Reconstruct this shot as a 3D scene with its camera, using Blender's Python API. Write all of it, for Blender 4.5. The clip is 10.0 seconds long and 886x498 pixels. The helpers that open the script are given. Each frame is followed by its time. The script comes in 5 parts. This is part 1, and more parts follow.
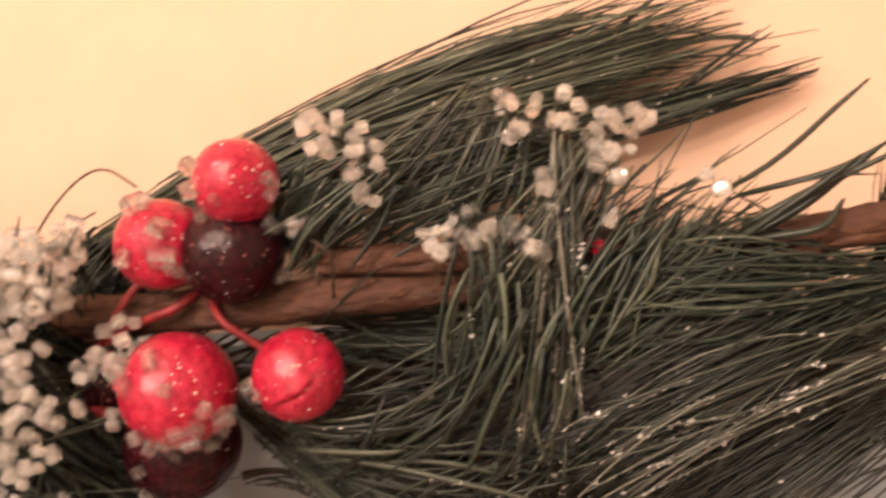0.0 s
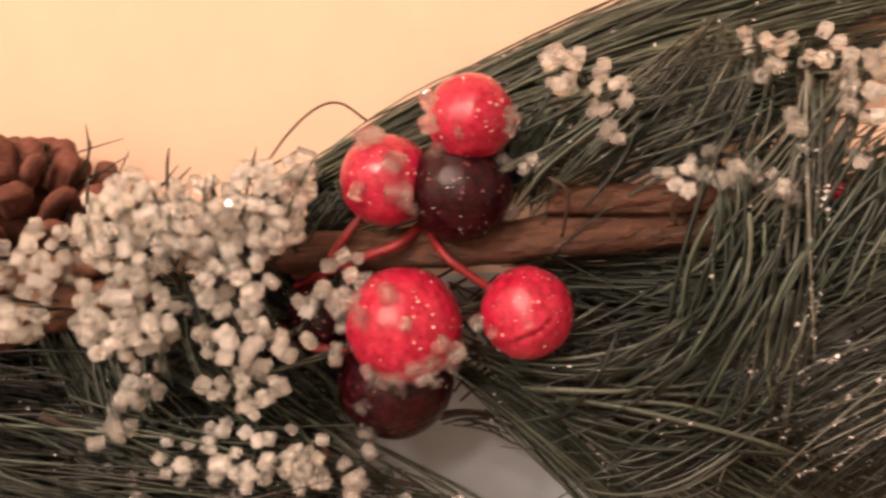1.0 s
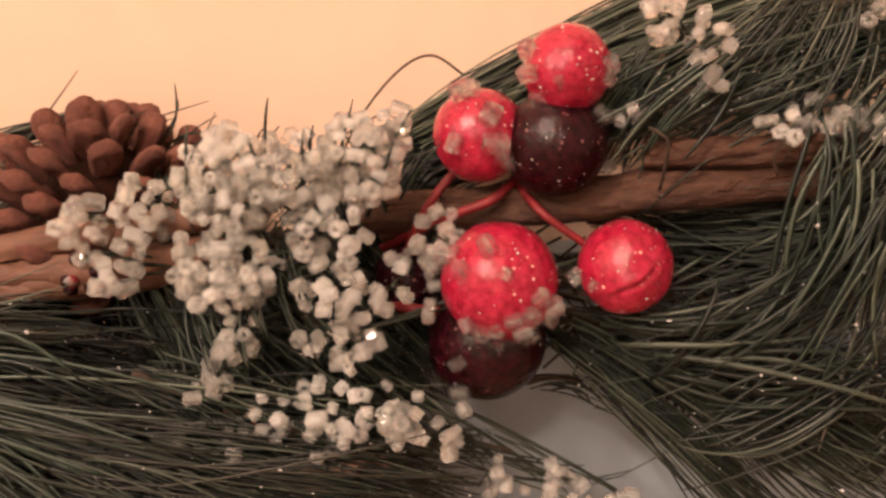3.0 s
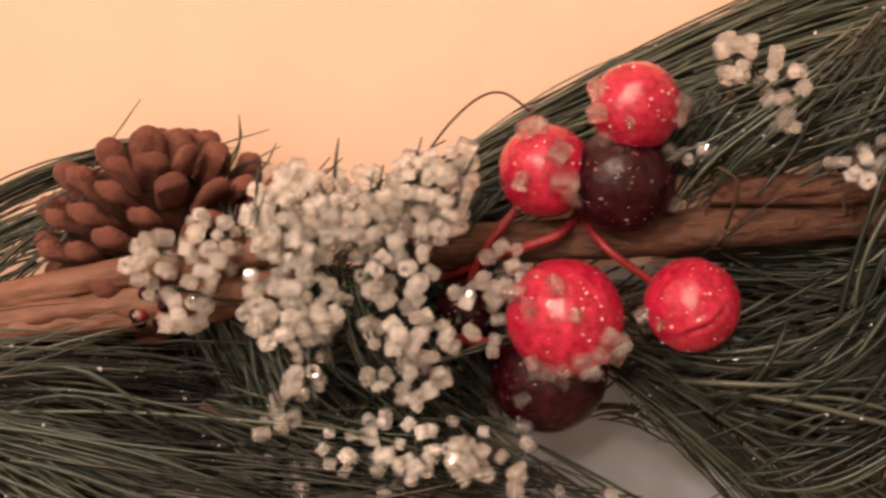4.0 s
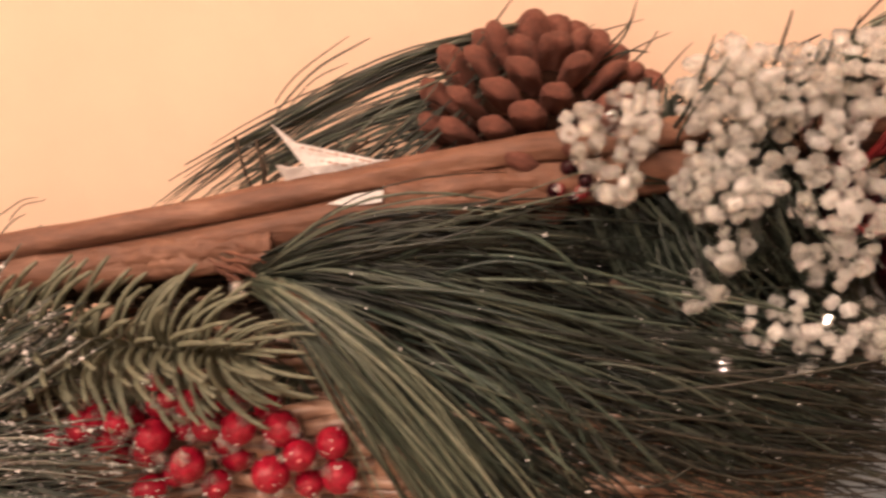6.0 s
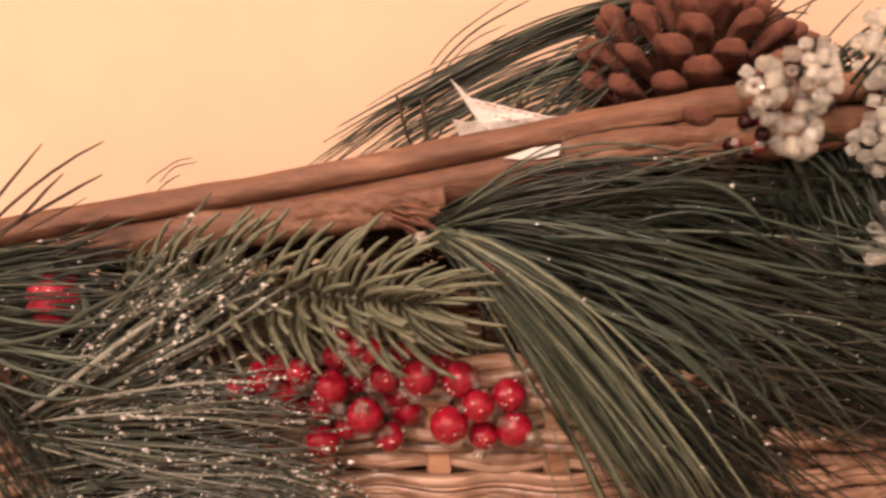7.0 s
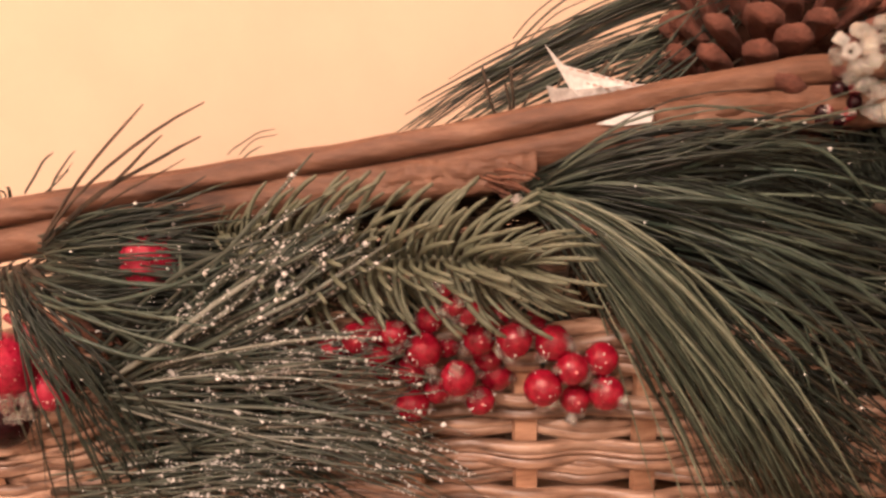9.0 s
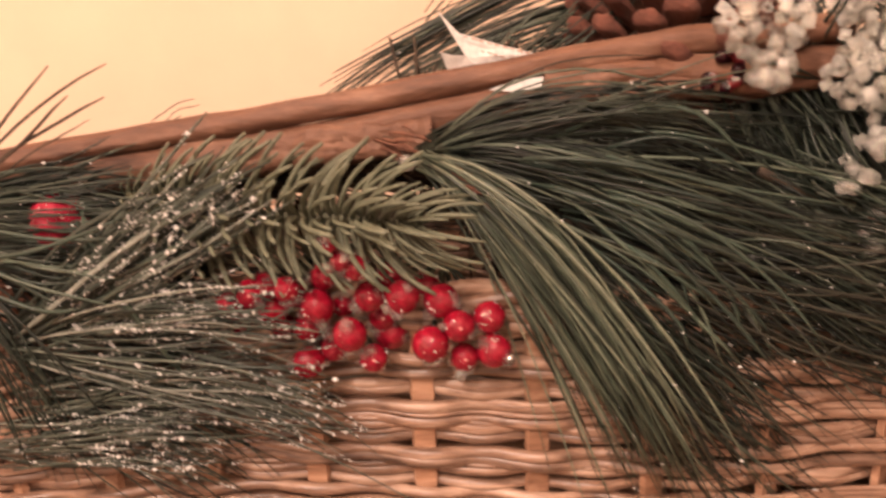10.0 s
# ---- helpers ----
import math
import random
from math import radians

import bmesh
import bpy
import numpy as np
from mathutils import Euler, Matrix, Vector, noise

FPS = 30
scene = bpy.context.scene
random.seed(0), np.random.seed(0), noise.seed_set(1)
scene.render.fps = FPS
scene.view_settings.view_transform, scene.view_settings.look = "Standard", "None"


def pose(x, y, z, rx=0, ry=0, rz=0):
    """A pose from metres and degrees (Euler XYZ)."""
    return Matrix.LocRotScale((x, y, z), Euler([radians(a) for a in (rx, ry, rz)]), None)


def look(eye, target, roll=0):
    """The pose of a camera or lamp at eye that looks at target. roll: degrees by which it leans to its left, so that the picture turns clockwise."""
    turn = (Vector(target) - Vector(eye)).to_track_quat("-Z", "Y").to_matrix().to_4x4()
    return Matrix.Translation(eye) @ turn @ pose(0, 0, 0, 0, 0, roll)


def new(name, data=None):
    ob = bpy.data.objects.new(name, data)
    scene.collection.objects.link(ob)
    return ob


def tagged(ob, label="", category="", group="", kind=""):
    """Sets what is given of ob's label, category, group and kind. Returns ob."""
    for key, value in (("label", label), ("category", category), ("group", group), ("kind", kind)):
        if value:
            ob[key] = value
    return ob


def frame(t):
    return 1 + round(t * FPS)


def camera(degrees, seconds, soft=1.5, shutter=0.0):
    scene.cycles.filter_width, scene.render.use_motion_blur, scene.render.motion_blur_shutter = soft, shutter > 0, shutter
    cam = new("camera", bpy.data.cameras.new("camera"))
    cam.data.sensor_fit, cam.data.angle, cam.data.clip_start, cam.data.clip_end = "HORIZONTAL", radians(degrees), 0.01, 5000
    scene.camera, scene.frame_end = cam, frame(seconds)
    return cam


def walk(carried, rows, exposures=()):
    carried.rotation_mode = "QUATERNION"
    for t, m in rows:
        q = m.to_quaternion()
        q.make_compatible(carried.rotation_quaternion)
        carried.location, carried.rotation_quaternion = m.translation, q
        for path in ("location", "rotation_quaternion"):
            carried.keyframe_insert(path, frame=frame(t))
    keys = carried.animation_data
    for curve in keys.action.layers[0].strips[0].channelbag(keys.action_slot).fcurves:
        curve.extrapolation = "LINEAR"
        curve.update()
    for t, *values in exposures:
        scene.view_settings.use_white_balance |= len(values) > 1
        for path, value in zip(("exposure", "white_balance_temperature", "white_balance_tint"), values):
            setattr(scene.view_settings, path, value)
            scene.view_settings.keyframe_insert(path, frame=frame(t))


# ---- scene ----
# ---- camera ----
cam = camera(50, 10.0, soft=2.8, shutter=0.5)
PATH = [
    (0.0, (0.04721, -0.13356, 0.15710), (0.02935, 0.14880, 0.05734), -4.95),
    (0.5, (0.03001, -0.13391, 0.15778), (0.00839, 0.14469, 0.04863), -4.83),
    (1.0, (0.01071, -0.13654, 0.15408), (-0.00984, 0.14291, 0.04690), -3.95),
    (1.5, (0.00424, -0.13633, 0.15364), (-0.01670, 0.14386, 0.04849), -3.55),
    (2.0, (0.00238, -0.13738, 0.15001), (-0.02059, 0.14300, 0.04579), -3.97),
    (2.5, (0.00002, -0.13892, 0.14569), (-0.02456, 0.14202, 0.04337), -4.49),
    (2.7, (-0.00149, -0.13968, 0.14389), (-0.02571, 0.14180, 0.04298), -4.47),
    (3.8, (-0.00643, -0.13674, 0.15236), (-0.03805, 0.14210, 0.04632), -4.90),
    (4.0, (-0.01097, -0.13692, 0.15418), (-0.04044, 0.14161, 0.04669), -4.48),
    (4.5, (-0.02618, -0.13873, 0.15347), (-0.05315, 0.13942, 0.04437), -4.05),
    (5.0, (-0.04607, -0.14337, 0.14795), (-0.07387, 0.13579, 0.04166), -3.51),
    (5.5, (-0.06186, -0.14684, 0.14345), (-0.09229, 0.13150, 0.03575), -3.37),
    (6.0, (-0.08043, -0.14939, 0.14161), (-0.10762, 0.12794, 0.03048), -2.85),
    (7.5, (-0.11576, -0.15903, 0.13176), (-0.14692, 0.11956, 0.02492), -2.76),
    (8.0, (-0.12103, -0.16045, 0.12988), (-0.15128, 0.11876, 0.02438), -2.67),
    (8.5, (-0.12342, -0.16123, 0.12856), (-0.15351, 0.11845, 0.02428), -2.56),
    (9.0, (-0.12305, -0.16188, 0.12749), (-0.15334, 0.11822, 0.02441), -2.36),
    (9.5, (-0.11512, -0.16389, 0.12462), (-0.14706, 0.11702, 0.02427), -2.15),
    (10.0, (-0.10166, -0.16722, 0.11961), (-0.13724, 0.11391, 0.02110), -2.04),
]
walk(cam, [(t, look(eye, target, roll)) for t, eye, target, roll in PATH],
     [(0.0, 0.30), (1.0, 0.15), (2.5, 0.0), (4.5, -0.05), (5.5, 0.0), (7.5, 0.08), (9.0, 0.10), (10.0, 0.22)])

# ---- light ----
world = bpy.data.worlds.new("world")
scene.world = world
world.use_nodes = True
world.node_tree.nodes["Background"].inputs[0].default_value = (0.8, 0.85, 1.0, 1)
world.node_tree.nodes["Background"].inputs[1].default_value = 0.05


def bulb(place, watts):
    data = bpy.data.lights.new("bulb", "POINT")
    data.shadow_soft_size, data.energy, data.color = 0.065, watts, (1.0, 0.715, 0.585)
    ob = new("bulb", data)
    ob.location = place


bulb((-0.84, -1.08, 1.12), 54.0)
bulb((-0.22, -1.34, 1.18), 43.0)
bulb((-0.48, -0.92, 1.40), 41.0)


# ---- materials ----
def material(name):
    mat = bpy.data.materials.new(name)
    mat.use_nodes = True
    nt = mat.node_tree
    return mat, nt, nt.nodes, nt.nodes["Principled BSDF"]


def ramp(nt, source, stops):
    node = nt.nodes.new("ShaderNodeValToRGB")
    cr = node.color_ramp
    while len(cr.elements) < len(stops):
        cr.elements.new(0.5)
    for e, (pos, col) in zip(cr.elements, stops):
        e.position, e.color = pos, (*col, 1)
    nt.links.new(source, node.inputs[0])
    return node.outputs[0]


def noise_tex(nt, scale, detail=4.0, stretch=None, rough=0.6):
    tex = nt.nodes.new("ShaderNodeTexNoise")
    tex.inputs["Scale"].default_value = scale
    tex.inputs["Detail"].default_value = detail
    tex.inputs["Roughness"].default_value = rough
    co = nt.nodes.new("ShaderNodeTexCoord")
    out = co.outputs["Object"]
    if stretch:
        mp = nt.nodes.new("ShaderNodeMapping")
        mp.inputs["Scale"].default_value = stretch
        nt.links.new(out, mp.inputs[0])
        out = mp.outputs[0]
    nt.links.new(out, tex.inputs["Vector"])
    return tex.outputs["Fac"]


def bump(nt, bsdf, height, strength, distance):
    b = nt.nodes.new("ShaderNodeBump")
    b.inputs["Strength"].default_value, b.inputs["Distance"].default_value = strength, distance
    nt.links.new(height, b.inputs["Height"])
    nt.links.new(b.outputs[0], bsdf.inputs["Normal"])


def mix(nt, fac, a, b, mode="MIX"):
    m = nt.nodes.new("ShaderNodeMix")
    m.data_type, m.blend_type = "RGBA", mode
    for value, socket in ((fac, m.inputs[0]), (a, m.inputs[6]), (b, m.inputs[7])):
        if isinstance(value, (int, float)):
            socket.default_value = value
        elif isinstance(value, tuple):
            socket.default_value = (*value, 1)
        else:
            nt.links.new(value, socket)
    return m.outputs[2]


def plain(name, stops, scale=60.0, rough=0.6, stretch=None, relief=0.3, depth=0.0004, fine=900.0, spec=0.5, vary=0.22):
    """A surface with colour at two scales and a fine relief."""
    mat, nt, nodes, bsdf = material(name)
    big = ramp(nt, noise_tex(nt, scale, 4, stretch), stops)
    small = ramp(nt, noise_tex(nt, fine, 3, stretch), [(0.3, (1 - vary,) * 3), (0.7, (1 + vary * 0.7,) * 3)])
    nt.links.new(mix(nt, 1.0, big, small, "MULTIPLY"), bsdf.inputs["Base Color"])
    bsdf.inputs["Roughness"].default_value = rough
    bsdf.inputs["Specular IOR Level"].default_value = spec
    bump(nt, bsdf, noise_tex(nt, fine, 5, stretch), relief, depth)
    return mat


def needle_material(name, dark, light, tip, rough=0.42):
    mat, nt, nodes, bsdf = material(name)
    geo = nodes.new("ShaderNodeNewGeometry")
    base = ramp(nt, geo.outputs["Random Per Island"], [(0.0, dark), (0.2, dark), (0.62, light), (1.0, tip)])
    streak = ramp(nt, noise_tex(nt, 500, 3), [(0.3, (0.7, 0.7, 0.7)), (0.75, (1.25, 1.25, 1.25))])
    nt.links.new(mix(nt, 1.0, base, streak, "MULTIPLY"), bsdf.inputs["Base Color"])
    bsdf.inputs["Roughness"].default_value = rough
    bump(nt, bsdf, noise_tex(nt, 1500, 2), 0.2, 0.0002)
    return mat


NEEDLE = needle_material("pine needle plastic", (0.009, 0.014, 0.01), (0.022, 0.033, 0.023), (0.07, 0.086, 0.062))
NEEDLE_BLUE = needle_material("blue green needle plastic", (0.016, 0.027, 0.020), (0.042, 0.064, 0.046), (0.125, 0.155, 0.112))
NEEDLE_OLIVE = needle_material("olive needle plastic", (0.026, 0.034, 0.023), (0.066, 0.086, 0.058), (0.165, 0.185, 0.13))
NEEDLE_FAN = needle_material("deep green needle plastic", (0.010, 0.015, 0.011), (0.026, 0.037, 0.026), (0.082, 0.100, 0.072))
# darkened copy of the needle plastic: the garland's inner shade as colour
NEEDLE_SHADED = needle_material("needle plastic with inner shade in its colour", (0.008, 0.010, 0.008), (0.018, 0.022, 0.016), (0.045, 0.042, 0.028))
NEEDLE_FROST = needle_material("frosted needle plastic", (0.035, 0.045, 0.034), (0.080, 0.095, 0.072), (0.24, 0.25, 0.21))
SPRUCE = needle_material("spruce needle plastic", (0.090, 0.098, 0.062), (0.128, 0.138, 0.090), (0.20, 0.205, 0.145), 0.6)
TWIG = plain("brown twig", [(0.3, (0.020, 0.014, 0.008)), (0.7, (0.075, 0.045, 0.025))], 200, 0.8)
DARK_TWIG = plain("dark green wire", [(0.3, (0.012, 0.018, 0.010)), (0.7, (0.04, 0.05, 0.03))], 200, 0.6)
CINNAMON = plain("cinnamon bark", [(0.28, (0.045, 0.020, 0.012)), (0.42, (0.125, 0.058, 0.034)), (0.58, (0.165, 0.080, 0.048)), (0.74, (0.26, 0.145, 0.095))],
                 150, 0.6, (0.3, 1.0, 1.0), 0.6, 0.0009, 700, 0.4, 0.22)
DARK_CINNAMON = plain("dark cinnamon bark", [(0.28, (0.020, 0.008, 0.005)), (0.45, (0.062, 0.026, 0.014)), (0.62, (0.085, 0.037, 0.019)), (0.8, (0.15, 0.074, 0.040))],
                      150, 0.6, (0.4, 1.0, 1.0), 0.9, 0.0011, 900, 0.4, 0.35)
CONE = plain("pine cone scale", [(0.3, (0.085, 0.028, 0.017)), (0.6, (0.165, 0.056, 0.035)), (0.85, (0.24, 0.100, 0.066))], 240, 0.75, None, 0.9, 0.0010, 1400)
# core colour kept near black to paint the shade between the scales
CONE_CORE = plain("pine cone core darkened as gap shade", [(0.3, (0.010, 0.005, 0.003)), (0.7, (0.025, 0.010, 0.006))], 160, 0.95, spec=0.05)
PAPER = plain("white paper", [(0.3, (0.76, 0.75, 0.72)), (0.7, (0.84, 0.83, 0.80))], 100, 0.8, None, 0.1, 0.0001)
INK = plain("brown print", [(0.3, (0.42, 0.25, 0.18)), (0.7, (0.52, 0.33, 0.25))], 300, 0.7, None, 0.05, 0.0001)
WALL = plain("cream wall paint", [(0.3, (0.775, 0.562, 0.405)), (0.7, (0.815, 0.597, 0.438))], 5, 0.8, None, 0.05, 0.0001, 60, 0.2, 0.03)
DADO = plain("grey painted board", [(0.3, (0.28, 0.355, 0.40)), (0.7, (0.32, 0.40, 0.45))], 14, 0.45, None, 0.05, 0.0002, 60, 0.4, 0.05)
CEILING = plain("white ceiling paint", [(0.3, (0.50, 0.48, 0.45)), (0.7, (0.55, 0.53, 0.50))], 5, 0.8)
TABLE = plain("oak table", [(0.3, (0.16, 0.09, 0.05)), (0.7, (0.28, 0.17, 0.10))], 12, 0.4, (0.2, 1, 1))


def cane_material(name, dark, mid, light, rough):
    mat, nt, nodes, bsdf = material(name)
    info = nodes.new("ShaderNodeObjectInfo")
    grain = ramp(nt, noise_tex(nt, 420, 5, (0.07, 1.0, 1.0)), [(0.33, dark), (0.5, mid), (0.68, light)])
    tone = ramp(nt, info.outputs["Random"], [(0.0, (0.72, 0.70, 0.68)), (1.0, (1.15, 1.12, 1.08))])
    nt.links.new(mix(nt, 1.0, grain, tone, "MULTIPLY"), bsdf.inputs["Base Color"])
    bsdf.inputs["Roughness"].default_value = rough
    bump(nt, bsdf, noise_tex(nt, 1400, 3, (0.1, 1.0, 1.0)), 0.4, 0.0003)
    return mat


CANE = cane_material("varnished cane", (0.080, 0.046, 0.032), (0.26, 0.160, 0.112), (0.47, 0.330, 0.250), 0.32)
STAKE = cane_material("flat rattan stake", (0.19, 0.100, 0.062), (0.32, 0.180, 0.115), (0.46, 0.290, 0.20), 0.32)


def berry_material(name, dark, red, speck, rough=0.3, coat=0.9):
    """Lacquered foam berry with a sprinkle of glitter."""
    mat, nt, nodes, bsdf = material(name)
    base = ramp(nt, noise_tex(nt, 700, 5), [(0.36, dark), (0.62, red)])
    co = nodes.new("ShaderNodeTexCoord")
    vor = nodes.new("ShaderNodeTexVoronoi")
    vor.inputs["Scale"].default_value = 620
    nt.links.new(co.outputs["Object"], vor.inputs["Vector"])
    spots = ramp(nt, vor.outputs["Distance"], [(0.10, (1, 1, 1)), (0.2, (0, 0, 0))])
    some = ramp(nt, noise_tex(nt, 150, 2), [(0.46, (0, 0, 0)), (0.62, (1, 1, 1))])
    fac = mix(nt, 1.0, spots, some, "MULTIPLY")
    nt.links.new(mix(nt, fac, base, speck), bsdf.inputs["Base Color"])
    bsdf.inputs["Roughness"].default_value = rough
    bsdf.inputs["Coat Weight"].default_value = coat
    bsdf.inputs["Coat Roughness"].default_value = 0.02
    bsdf.inputs["Specular IOR Level"].default_value = 0.04
    bump(nt, bsdf, noise_tex(nt, 300, 4), 0.7, 0.0010)
    fine = nodes.new("ShaderNodeBump")
    fine.inputs["Strength"].default_value, fine.inputs["Distance"].default_value = 0.6, 0.0009
    nt.links.new(noise_tex(nt, 520, 3), fine.inputs["Height"])
    nt.links.new(fine.outputs[0], bsdf.inputs["Coat Normal"])
    return mat


RED = berry_material("red lacquered berry", (0.25, 0.006, 0.024), (0.42, 0.018, 0.052), (0.9, 0.55, 0.52))
DARK_RED = berry_material("dark red lacquered berry", (0.008, 0.0010, 0.002), (0.027, 0.0022, 0.005), (0.30, 0.13, 0.13), 0.5, 0.5)
SMALL_RED = berry_material("small red berry", (0.16, 0.003, 0.012), (0.29, 0.008, 0.025), (0.7, 0.3, 0.3), 0.2)
RED_STEM = plain("red wrapped stem", [(0.3, (0.13, 0.008, 0.010)), (0.7, (0.24, 0.014, 0.018))], 300, 0.55)


def ice_material(name, clear, open_share, spread=0.18):
    """Clear moulded plastic. clear: what refracts; open_share: what light passes straight through."""
    mat, nt, nodes, bsdf = material(name)
    info = nodes.new("ShaderNodeObjectInfo")
    tint = ramp(nt, info.outputs["Random"], [(0.0, (0.90, 0.91, 0.85)), (1.0, (0.98, 1.0, 0.97))])
    cloud = ramp(nt, noise_tex(nt, 700, 3), [(0.35, (clear - spread,) * 3), (0.65, (min(1.0, clear + spread),) * 3)])
    nt.links.new(tint, bsdf.inputs["Base Color"])
    nt.links.new(cloud, bsdf.inputs["Transmission Weight"])
    bsdf.inputs["IOR"].default_value = 1.52
    bsdf.inputs["Roughness"].default_value = 0.015
    bsdf.inputs["Specular IOR Level"].default_value = 1.0
    through_light = nodes.new("ShaderNodeBsdfTransparent")
    both = nodes.new("ShaderNodeMixShader")
    both.inputs[0].default_value = open_share
    nt.links.new(bsdf.outputs[0], both.inputs[1])
    nt.links.new(through_light.outputs[0], both.inputs[2])
    nt.links.new(both.outputs[0], nodes["Material Output"].inputs[0])
    return mat


ICE = ice_material("cloudy plastic ice", 0.74, 0.22, 0.26)
CLEAR_ICE = ice_material("clear plastic ice", 0.86, 0.26, 0.14)
FROST_ICE = ice_material("frosty plastic ice", 0.93, 0.42, 0.07)
GLITTER = plain("white glitter grain", [(0.3, (0.50, 0.49, 0.46)), (0.7, (0.78, 0.78, 0.76))], 900, 0.12, None, 0.2, 0.0002)


# ---- mesh helpers ----
def mesh_object(name, verts, faces, mat, parent=None, label="", smooth=True):
    me = bpy.data.meshes.new(name)
    me.from_pydata([tuple(v) for v in verts], [], faces)
    if smooth:
        me.polygons.foreach_set("use_smooth", [True] * len(me.polygons))
    me.materials.append(mat)
    me.update()
    ob = new(name, me)
    if parent:
        ob.parent = parent
    if label:
        ob["label"] = label
    return ob


def part(name, bm, mat, parent, label="", smooth=True):
    me = bpy.data.meshes.new(name)
    bm.normal_update()
    bm.to_mesh(me)
    bm.free()
    if smooth:
        me.polygons.foreach_set("use_smooth", [True] * len(me.polygons))
    me.materials.append(mat)
    ob = new(name, me)
    if parent:
        ob.parent = parent
    if label:
        ob["label"] = label
    return ob


def thing(name, label, category, group="", kind=""):
    return tagged(new(name), label, category, group, kind)


def box(name, lo, hi, mat, parent=None):
    bm = bmesh.new()
    bmesh.ops.create_cube(bm, size=1)
    for v in bm.verts:
        v.co = Vector([(a + b) / 2 + c * (b - a) for a, b, c in zip(lo, hi, v.co)])
    return part(name, bm, mat, parent, smooth=False)


def bezier(p, s):
    """A point on the curve that runs through the given points, for an array s of 0 to 1."""
    pts = [np.array(q, float)[None, :] for q in p]
    s = np.asarray(s)[:, None]
    while len(pts) > 1:
        pts = [a * (1 - s) + b * s for a, b in zip(pts[:-1], pts[1:])]
    return pts[0]


def through_points(p, n):
    """A smooth line of n points through the given ones."""
    p = np.array(p, float)
    k = len(p)
    q = np.vstack([2 * p[0] - p[1], p, 2 * p[-1] - p[-2]])
    out = []
    for s in np.linspace(0, k - 1, n):
        i = min(int(s), k - 2)
        f = s - i
        a, b, c, d = q[i:i + 4]
        out.append(0.5 * (2 * b + (c - a) * f + (2 * a - 5 * b + 4 * c - d) * f * f + (3 * b - a - 3 * c + d) * f ** 3))
    return np.array(out)


def tube_data(line, radii, sides, start=0):
    """Verts and faces of a closed tube along a line of points."""
    line = np.asarray(line)
    k = len(line)
    tan = np.gradient(line, axis=0)
    tan /= np.linalg.norm(tan, axis=1)[:, None] + 1e-12
    ref = np.array((0.13, 1.0, 0.21))
    a = np.cross(tan, ref)
    a /= np.linalg.norm(a, axis=1)[:, None] + 1e-12
    b = np.cross(tan, a)
    ang = np.linspace(0, 2 * math.pi, sides, endpoint=False)
    r = np.broadcast_to(np.asarray(radii, float), (k,))
    v = line[:, None, :] + r[:, None, None] * (np.cos(ang)[None, :, None] * a[:, None, :] + np.sin(ang)[None, :, None] * b[:, None, :])
    faces = []
    for i in range(k - 1):
        for j in range(sides):
            m = (j + 1) % sides
            faces.append((start + i * sides + j, start + i * sides + m, start + (i + 1) * sides + m, start + (i + 1) * sides + j))
    faces.append(tuple(start + j for j in reversed(range(sides))))
    faces.append(tuple(start + (k - 1) * sides + j for j in range(sides)))
    return v.reshape(-1, 3), faces


def tubes(name, lines, mat, parent, label="", sides=3):
    """One mesh of many tubes: a list of (line, radii)."""
    verts, faces, n = [], [], 0
    for line, radii in lines:
        v, f = tube_data(line, radii, sides, n)
        verts.append(v)
        faces += f
        n += len(v)
    return mesh_object(name, np.vstack(verts), faces, mat, parent, label)


def grains(name, points, sizes, mat, parent, rng):
    """Many tiny faceted grains in one mesh."""
    octa = np.array([(1, 0, 0), (-1, 0, 0), (0, 1, 0), (0, -1, 0), (0, 0, 1), (0, 0, -1)], float)
    tri = [(0, 2, 4), (2, 1, 4), (1, 3, 4), (3, 0, 4), (2, 0, 5), (1, 2, 5), (3, 1, 5), (0, 3, 5)]
    verts, faces = [], []
    for i, (p, s) in enumerate(zip(points, sizes)):
        verts.append(p + octa * s * rng.uniform(0.45, 1.55, (6, 1)))
        faces += [tuple(6 * i + j for j in f) for f in tri]
    ob = mesh_object(name, np.vstack(verts), faces, mat, parent, "clear glitter grains stuck on the needles", smooth=False)
    return tagged(ob, kind="stuff")


COUNT = [0]


